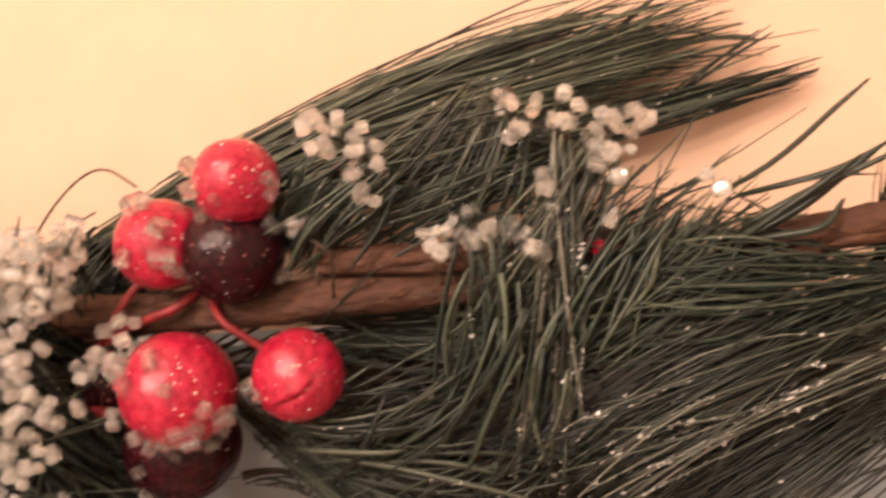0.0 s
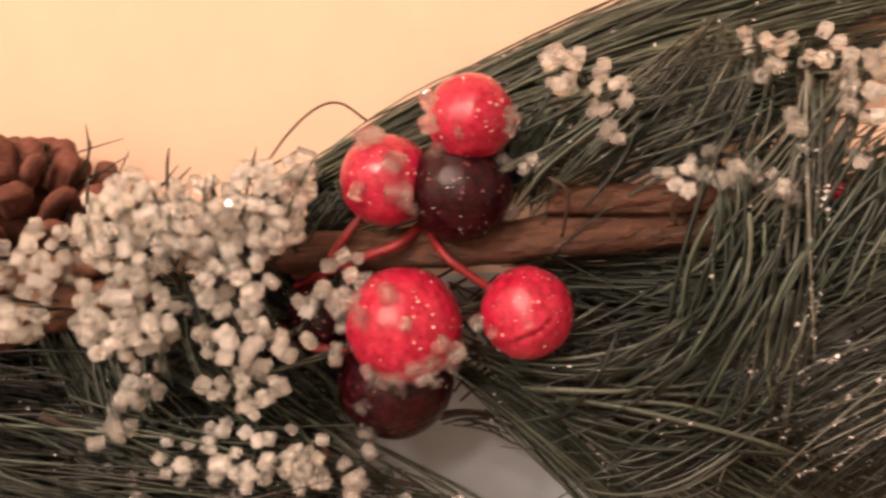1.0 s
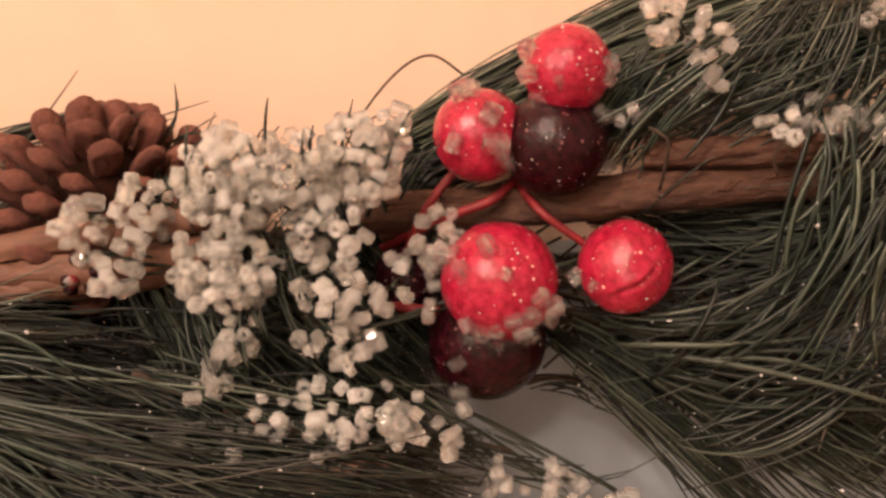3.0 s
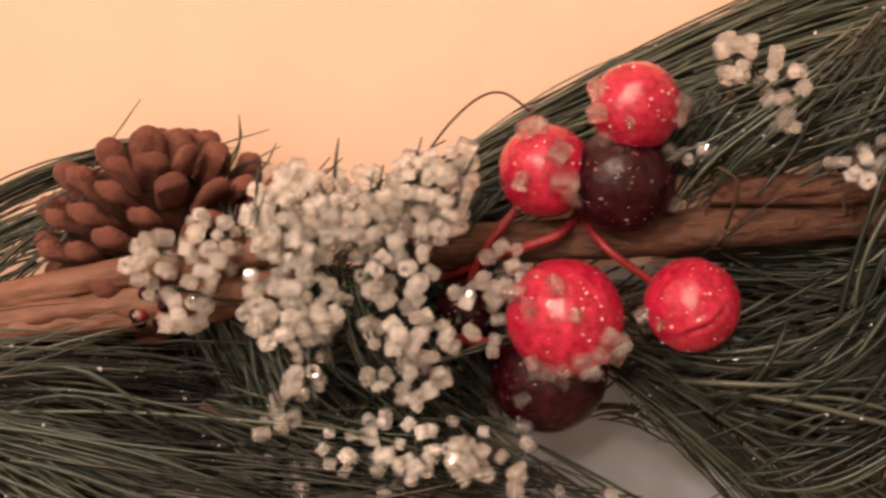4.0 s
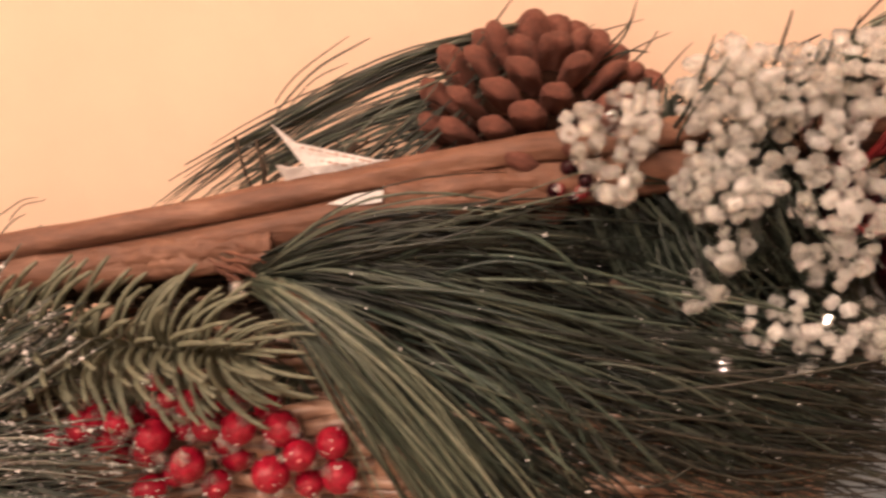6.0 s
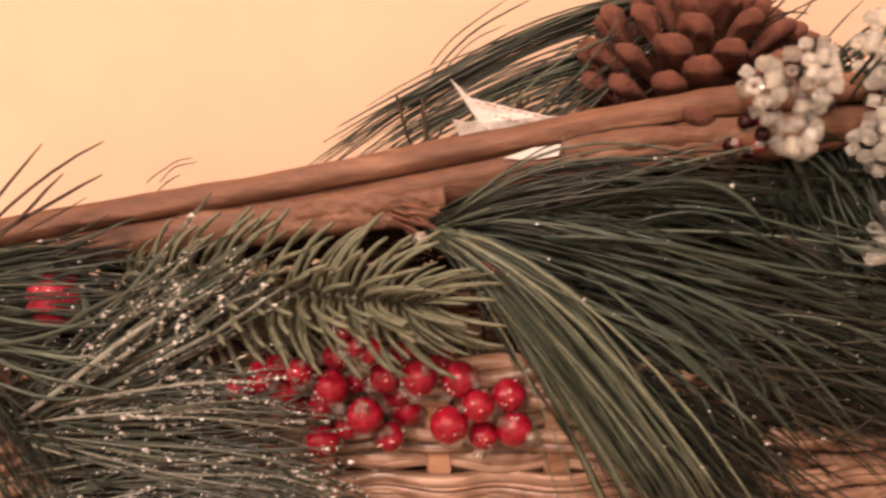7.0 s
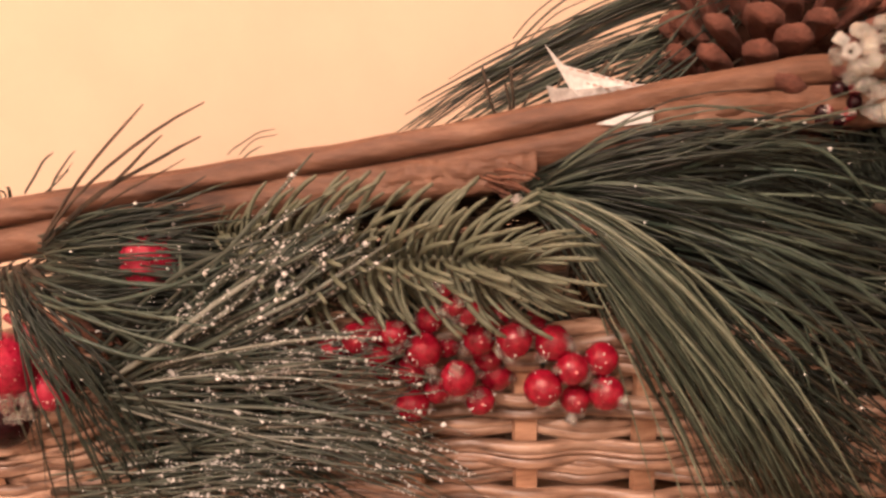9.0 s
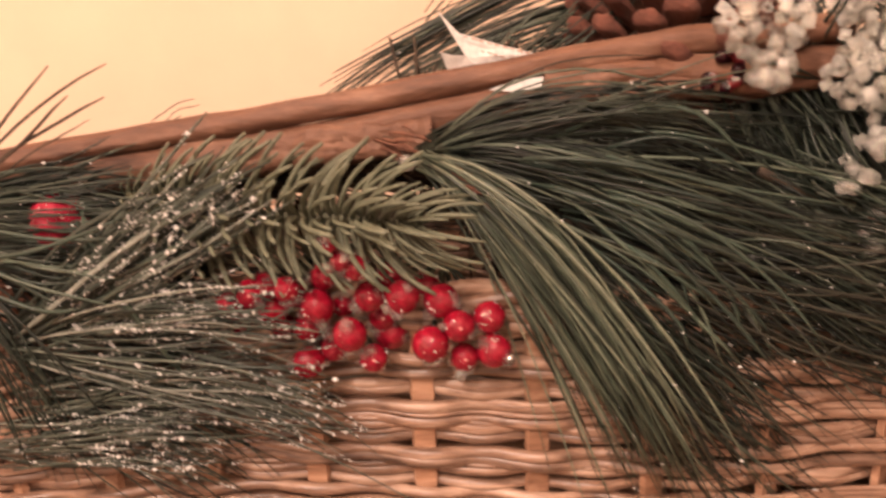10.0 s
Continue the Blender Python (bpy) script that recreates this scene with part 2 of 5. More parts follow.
def spray(label, p, n, r0, r1, w=0.00022, s0=0.25, s1=0.35, wave=0.0003, flat=0.6, glitter=0.6, mat=None, stem=True, curl=0.0, dev=1.2):
    """A bunch of long needles along a curve: p its control points, n needles, r0 and r1 the bunch's radius at its two ends."""
    COUNT[0] += 1
    rng = np.random.default_rng(100 + COUNT[0])
    top = thing("pine_spray", label, "pine spray", "pine sprays of the garland")
    top.location = p[0]
    base = np.array(p[0])
    p = [np.array(q) - base for q in p]
    lines, pts, sizes = [], [], []
    for i in range(round(n * 1.4) if n > 20 else n):
        a, b = rng.uniform(0, s0), 1 - rng.uniform(0, s1) ** 1.3
        s = np.linspace(a, b, 9)
        c = bezier(p, s)
        tan = np.gradient(c, axis=0)
        tan /= np.linalg.norm(tan, axis=1)[:, None]
        side = np.cross(tan, (0, 1, 0))
        side /= np.linalg.norm(side, axis=1)[:, None]
        u, v = rng.normal(0, 0.5, 2)
        u, v = np.clip(u, -1.3, 1.3), np.clip(v, -1.2, 1.2)
        r = r0 + (r1 - r0) * s
        ph, fr = rng.uniform(0, 6.3), rng.uniform(1.5, 4)
        wob = wave * np.sin(ph + fr * s * 3.0) * s
        line = c + side * (u * r + wob + curl * rng.normal() * s ** 2)[:, None] + np.array((0, 1, 0)) * (v * r * flat + wave * np.cos(ph + fr * s * 2.2) * s)[:, None]
        line[:, 1] = np.minimum(line[:, 1], np.where(line[:, 2] + base[2] > 0.082, 0.0435, 0.036) - base[1])
        reach = np.linalg.norm(p[-1] - p[0])
        off = rng.normal(0, 0.04 if rng.random() < 0.68 else 0.12, 3) * reach * dev * np.array((1, 0.5, 1))
        bow = rng.normal(0, 0.028, 3) * reach * np.array((1, 0.6, 1)) * dev
        line = line + np.sin(math.pi * (s[:, None] - a) / (b - a)) * bow + np.maximum(s[:, None] - a, 0) ** 1.5 * off + rng.normal(0, 0.0007, 3)
        line[:, 1] = np.minimum(line[:, 1], np.where(line[:, 2] + base[2] > 0.082, 0.0435, 0.036) - base[1])
        ww = w * rng.uniform(0.65, 1.4)
        lines.append((line, ww * np.array([0.8, 1, 1, 1, 1, 0.95, 0.9, 0.75, 0.35])))
        if glitter > 3:
            for _ in range(rng.poisson(glitter * 0.55)):
                at, span = rng.uniform(0.15, 0.97), rng.integers(2, 8)
                for q in np.clip(at + np.arange(span) * rng.uniform(0.006, 0.014), 0, 1):
                    k = min(int(q * 8), 7)
                    pts.append(line[k] + (line[k + 1] - line[k]) * (q * 8 - k) + rng.normal(0, ww * 0.7, 3) - np.array((0, ww * 0.5, 0)))
                    sizes.append(rng.uniform(0.00008, 0.00025) if rng.random() < 0.94 else 0.00045)
        for _ in range(rng.poisson(glitter) if glitter <= 3 else 0):
            k = rng.integers(2, 9)
            pts.append(line[k] + rng.normal(0, ww * 0.5, 3) - np.array((0, ww * 0.6, 0)))
            sizes.append(rng.choice([0.00012, 0.00019, 0.00030, 0.00055], p=[0.46, 0.31, 0.17, 0.06]) * 0.75)
    tagged(tubes("needles", lines, mat or NEEDLE, top), kind="stuff")
    if pts:
        grains("glitter", pts, sizes, GLITTER, top, rng)
    if stem:
        tubes("stem", [(bezier(p, np.linspace(0, 0.55, 12)) + np.array((0, 0.002, 0)), np.linspace(0.0009, 0.0004, 12))], TWIG, top, "brown wire stem", 6)
    return top


# ---- bead meshes, shared ----
def bead_mesh(seed, squash, mat, sides=0):
    rng = random.Random(seed)
    sides = sides or 5 + seed % 4
    rings = [(0.17, 0.40), (0.27, 0.47), (0.41, 0.47), (0.49, 0.39), (0.49, -0.39), (0.41, -0.47), (0.27, -0.47), (0.17, -0.40)]
    bm = bmesh.new()
    loops = [[bm.verts.new((math.cos(2 * math.pi * k / sides) * a, math.sin(2 * math.pi * k / sides) * a, b * squash)) for k in range(sides)] for a, b in rings]
    for lo, hi in zip(loops, loops[1:] + loops[:1]):
        for k in range(sides):
            m = (k + 1) % sides
            bm.faces.new((lo[k], hi[k], hi[m], lo[m]))
    for v in bm.verts:
        v.co += Vector([rng.uniform(-0.03, 0.03) for _ in range(3)])
    bmesh.ops.recalc_face_normals(bm, faces=bm.faces[:])
    me = bpy.data.meshes.new("ice_bead")
    bm.to_mesh(me)
    bm.free()
    me.polygons.foreach_set("use_smooth", [seed == 2] * len(me.polygons))
    me.materials.append(mat)
    return me


BEADS = [bead_mesh(i, s, ICE) for i, s in enumerate((0.8, 1.0, 1.15, 0.7, 1.3))] + [bead_mesh(6, 1.0, CLEAR_ICE), bead_mesh(3, 1.2, CLEAR_ICE), bead_mesh(9, 0.85, CLEAR_ICE)]
CLEAR_BEADS = BEADS[-3:] + BEADS[:1]
BERRY_BEADS = [bead_mesh(i, k, FROST_ICE, n) for i, k, n in ((1, 1.1, 4), (3, 0.9, 5), (7, 1.2, 6))]
BEAD_RNG = random.Random(5)


def bead(place, size, parent, origin=(0, 0, 0), kinds=BEADS):
    ob = new("ice_bead", BEAD_RNG.choice(kinds))
    ob.parent = parent
    ob.matrix_basis = Matrix.LocRotScale(Vector(place) - Vector(origin), Euler([BEAD_RNG.uniform(0, 6.3) for _ in range(3)]),
                                         Vector([size * BEAD_RNG.uniform(0.85, 1.15)] * 3))
    return ob


def ice_sprig(label, centre, rx, rz, n, root, size=0.0026, deep=0.007):
    """A twig tip crowded with clear beads: an uneven oval of them in front of a wire that runs to root."""
    rng = random.Random(int(abs(centre[0] * 1e5 + centre[2] * 7e5)))
    top = thing("ice_sprig", label, "ice sprig", "frosted sprigs of the garland")
    top.location = centre
    c = Vector(centre)
    made = []
    tries = 0
    while len(made) < n and tries < n * 60:
        tries += 1
        a, r = rng.uniform(0, 2 * math.pi), math.sqrt(rng.random())
        q = Vector((math.cos(a) * r * rx, 0, math.sin(a) * r * rz))
        q.y = -deep * math.sqrt(max(0, 1 - r * r)) + rng.uniform(-0.002, 0.003)
        if all((q - m).length > size * 0.98 for m in made):
            made.append(q)
            bead(q, size * rng.uniform(0.80, 1.12), top, kinds=CLEAR_BEADS if n < 17 else BEADS)
    end = Vector(root) - c
    lines = [(bezier([(0, 0.001, 0), end * 0.5 + Vector((0, 0.004, 0.002)), end], np.linspace(0, 1, 10)), 0.00045)]
    for m in made[::4]:
        lines.append((bezier([m, m * 0.5 + Vector((0, 0.003, 0)), end * 0.25], np.linspace(0, 1, 5)), 0.00022))
    for line, w in lines:
        tubes("twig", [(line, w)], DARK_TWIG, top, sides=4)
    return top


# ---- room ----
def structure(ob, label, category):
    return tagged(ob, label, category, kind="structure")


structure(box("wall_north", (-1.6, 0.045, -0.75), (1.6, 0.15, 1.75), WALL), "cream painted plaster wall behind the garland", "wall")
structure(box("wall_south", (-1.6, -2.4, -0.75), (1.6, -2.3, 1.75), CEILING), "plain white painted wall", "wall")
structure(box("wall_west", (-1.7, -2.4, -0.75), (-1.6, 0.15, 1.75), CEILING), "plain white painted wall", "wall")
structure(box("wall_east", (1.6, -2.4, -0.75), (1.7, 0.15, 1.75), CEILING), "plain white painted wall", "wall")
structure(box("floor", (-1.7, -2.4, -0.85), (1.7, 0.15, -0.75), TABLE), "brown wooden floor", "floor")
structure(box("ceiling", (-1.7, -2.4, 1.75), (1.7, 0.15, 1.85), CEILING), "white painted ceiling", "ceiling")
structure(box("dado_panel", (-0.085, 0.0375, 0.0005), (0.62, 0.0445, 0.079), DADO), "grey painted board standing against the wall", "board")
structure(box("shelf", (-0.7, -0.10, -0.03), (0.7, 0.0445, 0.0), TABLE), "brown wooden shelf under the basket", "shelf")

# ---- basket ----
BX, BY, BW, BD, RIM, PITCH = -0.142, 0.011, 0.115, 0.025, 0.056, 0.0208


def basket_ring(a, grow=0.0):
    """Plan of the basket: a flattened oval. a: radians, 1.5 pi is its front."""
    c, s = math.cos(a), math.sin(a)
    e = 0.62
    return Vector((BX + (BW + grow) * math.copysign(abs(c) ** e, c), BY + (BD + grow) * math.copysign(abs(s) ** e, s), 0))


def ring_even(n):
    """Angles that divide the basket's oval into n even steps."""
    fine = [basket_ring(2 * math.pi * i / 4000) for i in range(4001)]
    run = np.cumsum([0] + [(b - a).length for a, b in zip(fine[:-1], fine[1:])])
    return np.interp(np.linspace(0, run[-1], n, endpoint=False), run, np.linspace(0, 2 * math.pi, 4001)), run[-1]


basket = thing("basket", "varnished brown wicker basket standing against the wall", "basket")


def rim_at(x):
    """The rim's share of its full height, lower towards one end."""
    return 1 - 0.40 * min(1, max(0, (-0.165 - x) / 0.06))


stake_at = [0.0, math.pi]
for k in range(-5, 5):
    c = (-0.1257 + k * PITCH - BX) / BW
    a = math.acos(math.copysign(abs(c) ** (1 / 0.62), c))
    stake_at += [a, -a]
for a in stake_at:
    p, q = basket_ring(a), basket_ring(a, 0.001)
    top_z = RIM * rim_at(p.x)
    out = (q - p).normalized()
    along = Vector((-out.y, out.x, 0))
    verts, faces = [], []
    for k, z in enumerate(np.linspace(0.0, top_z, 8)):
        for du, dv in ((-0.0023, -0.0004), (-0.0019, 0.0009), (0.0019, 0.0009), (0.0023, -0.0004)):
            verts.append(p + along * du + out * dv + Vector((0, 0, z)))
        if k:
            for j in range(4):
                m = (j + 1) % 4
                faces.append((4 * k - 4 + j, 4 * k - 4 + m, 4 * k + m, 4 * k + j))
    faces += [(3, 2, 1, 0), (28, 29, 30, 31)]
    mesh_object("stake", verts, faces, STAKE, basket, smooth=False)
fine_at, _ = ring_even(220)
row, z = 0, 0.0015
rng = random.Random(8)
while z < RIM - 0.001:
    sign = 1 if (row // 2) % 2 else -1
    line = []
    for i, a in enumerate(fine_at):
        ph = (basket_ring(a).x + 0.1257) / PITCH * 2 * math.pi
        d = 0.0009 * sign * math.cos(ph) + (0.0009 if sign > 0 else -0.0004)
        q = basket_ring(a, d)
        q.z = z * rim_at(q.x) + 0.0005 * math.sin(i * 0.11 + row * 2.1) + rng.uniform(-0.00012, 0.00012)
        line.append(q)
    line.append(line[0])
    k1 = rng.uniform(0, 99)
    tubes("weaver", [(np.array(line), [0.00116 * (1 + 0.30 * noise.noise((i * 0.06, k1, 0))) for i in range(len(line))])], CANE, basket, sides=8)
    # a thin strand laid beside each thick one
    thin = [q + (basket_ring(a, 0.0006) - basket_ring(a)) + Vector((0, 0, 0.0009 * math.sin(i * 0.045 + k1) + 0.0008)) for i, (q, a) in enumerate(zip(line, fine_at))]
    thin.append(thin[0])
    tubes("weaver", [(np.array(thin), 0.00055)], CANE, basket, "thin split cane strand", sides=6)
    z += 0.0023
    row += 1
for k in range(3):
    line = []
    for i, a in enumerate(fine_at):
        ph = i * 0.33 + k * 2.094
        q = basket_ring(a, 0.0016 * math.cos(ph) + 0.0006)
        q.z = RIM * rim_at(q.x) + 0.0015 + 0.0017 * math.sin(ph)
        line.append(q)
    line.append(line[0])
    tubes("rim_cane", [(np.array(line), 0.0016)], CANE, basket, "twisted cane rim", 6)
bm = bmesh.new()
bm.faces.new([bm.verts.new(basket_ring(a, -0.002) + Vector((0, 0, 0.003))) for a in ring_even(48)[0]])
part("base", bm, CANE, basket, smooth=False)

# ---- cinnamon sticks ----


def cinnamon(label, pts, r, curl2, seed, thick=0.0007, drop=None, mat=None):
    """A bark quill, rolled in from both edges. r: radius of the upper roll; curl2: of the lower; drop: from one roll to the other."""
    rng = np.random.default_rng(seed)
    top = thing("cinnamon_stick", label, "cinnamon stick", "cinnamon sticks in the garland")
    top.location = pts[0]
    line = through_points(np.array(pts) - np.array(pts[0]), 64)
    drop = drop if drop is not None else (r + curl2) * 1.02
    tan = np.gradient(line, axis=0)
    tan /= np.linalg.norm(tan, axis=1)[:, None]
    fwd = np.array((0, 1.0, 0))
    up = np.cross(tan, -fwd)
    up[:, :] *= np.sign(up[:, 2:3])
    up /= np.linalg.norm(up, axis=1)[:, None]
    for name, size, centre, first, turn in (("upper_roll", r, drop / 2, 4.4, -7.2), ("lower_roll", curl2, -drop / 2, 1.9, 7.4)):
        a = np.linspace(0, 1, 34)
        k = size * (1 - 0.30 * np.clip((a - 0.72) / 0.28, 0, 1))
        prof = np.stack([k * np.cos(first + turn * a), centre + k * np.sin(first + turn * a)], 1)
        d = np.gradient(prof, axis=0)
        nrm = np.stack([d[:, 1], -d[:, 0]], 1) / (np.linalg.norm(d, axis=1)[:, None] + 1e-9)
        shell = np.vstack([prof + nrm * thick / 2, (prof - nrm * thick / 2)[::-1]])
        m = len(shell)
        verts, faces = [], []
        k1, k2, k3 = rng.uniform(0, 99, 3)
        for i in range(64):
            swell = 1 + 0.14 * noise.noise((i * 0.11, k1, 0)) + 0.06 * noise.noise((i * 0.4, k2, 0))
            for j in range(m):
                x, zz = shell[j]
                e = 0.00045 * noise.noise((i * 0.35, j * 0.5, k3)) + 0.0004 * noise.noise((i * 0.13, j * 0.2, k3 + 9))
                verts.append(line[i] + fwd * (x * swell - e) + up[i] * (centre + (zz - centre) * swell + e))
            if i:
                for j in range(m):
                    n2 = (j + 1) % m
                    faces.append(((i - 1) * m + j, (i - 1) * m + n2, i * m + n2, i * m + j))
        faces += [tuple(reversed(range(m))), tuple(63 * m + j for j in range(m))]
        mesh_object(name, verts, faces, mat or CINNAMON, top)
    return top


cinnamon("long brown rolled cinnamon stick lying along the basket rim",
         [(-0.2403, -0.0040, 0.0711), (-0.2155, -0.0030, 0.0745), (-0.1804, -0.0020, 0.0799), (-0.1472, -0.0010, 0.0847), (-0.1117, 0.0000, 0.0908), (-0.0835, 0.0020, 0.0952), (-0.0684, 0.0040, 0.0960), (-0.0508, 0.0080, 0.0968)], 0.0021, 0.0032, 1, drop=0.0056)
cinnamon("short brown cinnamon stick behind the frosted sprigs",
         [(-0.1037, -0.0010, 0.0911), (-0.0883, 0.0000, 0.0921), (-0.0720, 0.0030, 0.0922), (-0.0540, 0.0080, 0.0930)], 0.0022, 0.0026, 2, drop=0.002)
cinnamon("broken piece of cinnamon bark beside the needles",
         [(-0.1597, -0.0020, 0.0792), (-0.1461, -0.0030, 0.0817), (-0.1351, -0.0030, 0.0827), (-0.1233, -0.0030, 0.0834)], 0.0022, 0.0026, 7, drop=0.002)
right_stick = cinnamon("brown cinnamon stick with torn bark behind the berries",
         [(-0.0329, 0.0200, 0.0955), (-0.0115, 0.0170, 0.0958), (0.0078, 0.0150, 0.0971), (0.0217, 0.0140, 0.0986), (0.0355, 0.0140, 0.0991), (0.0468, 0.0140, 0.0990)], 0.0018, 0.0027, 3, drop=0.0022, mat=DARK_CINNAMON)
cinnamon("thin brown cinnamon stick tied on top of a thicker one",
         [(0.0174, 0.0130, 0.1045), (0.0304, 0.0120, 0.1042), (0.0437, 0.0120, 0.1039), (0.0564, 0.0120, 0.1040), (0.0707, 0.0140, 0.1040)], 0.0016, 0.0014, 4, drop=0.0012, mat=DARK_CINNAMON)
cinnamon("thin dark cinnamon stick under the berries",
         [(-0.0282, 0.0200, 0.0919), (-0.0137, 0.0180, 0.0937), (-0.0019, 0.0170, 0.0948), (0.0088, 0.0170, 0.0949)], 0.0016, 0.0014, 5, drop=0.0012, mat=DARK_CINNAMON)
cinnamon("brown cinnamon stick among the needles",
         [(0.0836, 0.0180, 0.1000), (0.0950, 0.0160, 0.1019), (0.1093, 0.0140, 0.1045), (0.1295, 0.0140, 0.1063)], 0.0022, 0.0018, 6, drop=0.002, mat=DARK_CINNAMON)


def tie(pts):
    tubes("tie", [(through_points(np.array(pts) - np.array(right_stick.location), 14), 0.00030)], TWIG, right_stick, "thin brown tying wire", 5)


tie([(0.0176, 0.0080, 0.1100), (0.0194, 0.0070, 0.1090), (0.0204, 0.0070, 0.1076), (0.0202, 0.0080, 0.1039), (0.0195, 0.0100, 0.0991)])
tie([(0.0402, 0.0090, 0.1060), (0.0378, 0.0080, 0.1055), (0.0368, 0.0080, 0.1039), (0.0378, 0.0090, 0.1008)])

# ---- pine cone ----


def pine_cone(centre, axis_tilt, height, radius):
    top = thing("pine_cone", "open brown pine cone with thick rounded scales", "pine cone")
    top.matrix_basis = Matrix.Translation(centre) @ axis_tilt
    rng = random.Random(3)
    core = bmesh.new()
    bmesh.ops.create_uvsphere(core, u_segments=16, v_segments=12, radius=1)
    for v in core.verts:
        v.co = Vector((v.co.x * radius * 0.5, v.co.y * radius * 0.5, v.co.z * height * 0.42))
    # its dark colour stands in for shade in the gaps
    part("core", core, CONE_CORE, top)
    shapes = []
    for k in range(4):
        bm = bmesh.new()
        bmesh.ops.create_uvsphere(bm, u_segments=28, v_segments=20, radius=1)
        for v in bm.verts:
            x, y, z = v.co
            s = max(0.0, (x + 1) / 2)
            wide = 0.0022 + 0.0033 * s ** 1.1 * (1 if k % 2 else 0.85)
            thin = 0.0011 + 0.0024 * s ** 2.2
            n = 0.0006 * noise.noise((x * 1.6 + k * 7, y * 1.6, z * 1.6)) + 0.00022 * noise.noise((x * 6, y * 6 + k * 3, z * 6))
            v.co = Vector((math.copysign(abs(x) ** 0.9, x) * 0.0080 + n, y * wide * (1 + n * 250), z * thin - 0.0012 * s * s + n))
        bmesh.ops.recalc_face_normals(bm, faces=bm.faces[:])
        me = bpy.data.meshes.new("scale")
        bm.to_mesh(me)
        bm.free()
        me.polygons.foreach_set("use_smooth", [True] * len(me.polygons))
        me.materials.append(CONE)
        shapes.append(me)
    n = 84
    for i in range(9, n):
        s = (i + 0.5) / n
        a = i * 2.39996 + rng.uniform(-0.15, 0.15)
        zz = (s - 0.5) * height * 0.94
        r = radius * math.sqrt(max(0.06, 1 - (2 * s - 0.86) ** 2 * 0.80))
        lift = radians(12 + 56 * s) + rng.uniform(-0.14, 0.14)
        m = Matrix.Translation((0, 0, zz)) @ Matrix.Rotation(a, 4, "Z") @ Matrix.Translation((max(0.0, r - 0.0082 * math.cos(lift)), 0, 0)) \
            @ Matrix.Rotation(-lift, 4, "Y") @ Matrix.Rotation(rng.uniform(-0.25, 0.25), 4, "X")
        ob = new("scale", shapes[i % 4])
        ob.parent = top
        ob.matrix_basis = m @ Matrix.Scale(rng.uniform(0.88, 1.12) * (0.97 - 0.16 * s), 4)


pine_cone((-0.0785, 0.0220, 0.0972), pose(0, 0, 0, 12, 4, 20), 0.030, 0.0232)

# ---- large berries ----


def berry(top, place, r, mat, label, crease=0.0, seed=1):
    bm = bmesh.new()
    bmesh.ops.create_uvsphere(bm, u_segments=84 if crease else 40, v_segments=60 if crease else 26, radius=1)
    for v in bm.verts:
        n = v.co.normalized()
        d = 1 + 0.022 * noise.noise(n * 1.7 + Vector((seed * 5, 0, 0))) + 0.008 * noise.noise(n * 6 + Vector((seed, 3, 0)))
        if crease:
            k = n.z + 0.10 - 0.75 * n.x + 0.08 * math.sin(n.x * 5)
            fade = max(0, -n.y) * math.exp(-((n.x - 0.05) / 0.5) ** 2)
            d -= crease * math.exp(-(k / 0.06) ** 2) * fade
            d += crease * 0.6 * math.exp(-((k - 0.15) / 0.10) ** 2) * fade
        v.co = n * r * d
    ob = part("berry", bm, mat, top, label)
    ob.location = Vector(place) - top.location
    ob["radius"] = r
    rng = np.random.default_rng(seed)
    way = rng.normal(0, 1, (110, 3))
    way /= np.linalg.norm(way, axis=1)[:, None]
    g = grains("glitter", way * r * 0.995, rng.choice([0.00008, 0.00013, 0.00022], 110, p=[0.55, 0.35, 0.10]), GLITTER, ob, rng)
    g["label"] = "clear glitter grains on the skin"
    return ob


def stem(top, pts, r):
    return tubes("stem", [(through_points(np.array(pts) - np.array(top.location), 18), r)], RED_STEM, top, "red wrapped wire stem", 8)


def on_berry(ob, place, size):
    """A bead stuck to a berry's skin."""
    c = ob.parent.location + ob.location
    d, r = Vector(place) - c, ob["radius"]
    if d.length < r * 1.35:
        place = c + d.normalized() * (r + size * 0.22)
    bead(place, size, ob, c, BERRY_BEADS)


pick = thing("berry_pick", "spray of red and dark red frosted berries on red stems", "berry pick")
pick.location = (-0.0045, 0.0180, 0.0990)
big = berry(pick, (-0.0068, 0.0040, 0.0871), 0.0096, RED, "large bright red berry frosted with clear beads", 0, 1)
low = berry(pick, (-0.0098, 0.0090, 0.0740), 0.0101, DARK_RED, "dark red glossy berry", 0, 2)
right = berry(pick, (0.0133, 0.0040, 0.0885), 0.0076, RED, "bright red berry with a creased skin", 0.10, 3)
upper = berry(pick, (0.0055, 0.0130, 0.1191), 0.0071, RED, "bright red frosted berry", 0, 4)
left = berry(pick, (-0.0091, 0.0145, 0.1088), 0.0078, RED, "bright red frosted berry", 0, 5)
dark = berry(pick, (0.0032, 0.0130, 0.1071), 0.0086, DARK_RED, "dark red glossy berry", 0, 6)
hid = berry(pick, (-0.0234, 0.0160, 0.0835), 0.0060, DARK_RED, "small dark red berry half hidden by frost", 0, 7)
stem(pick, [(-0.0035, 0.0170, 0.1003), (-0.0073, 0.0120, 0.0985), (-0.0131, 0.0120, 0.0964), (-0.0216, 0.0160, 0.0919), (-0.0290, 0.0220, 0.0869)], 0.00085)
stem(pick, [(-0.0035, 0.0170, 0.0998), (0.0001, 0.0100, 0.0968), (0.0041, 0.0090, 0.0935), (0.0081, 0.0090, 0.0903)], 0.00072)
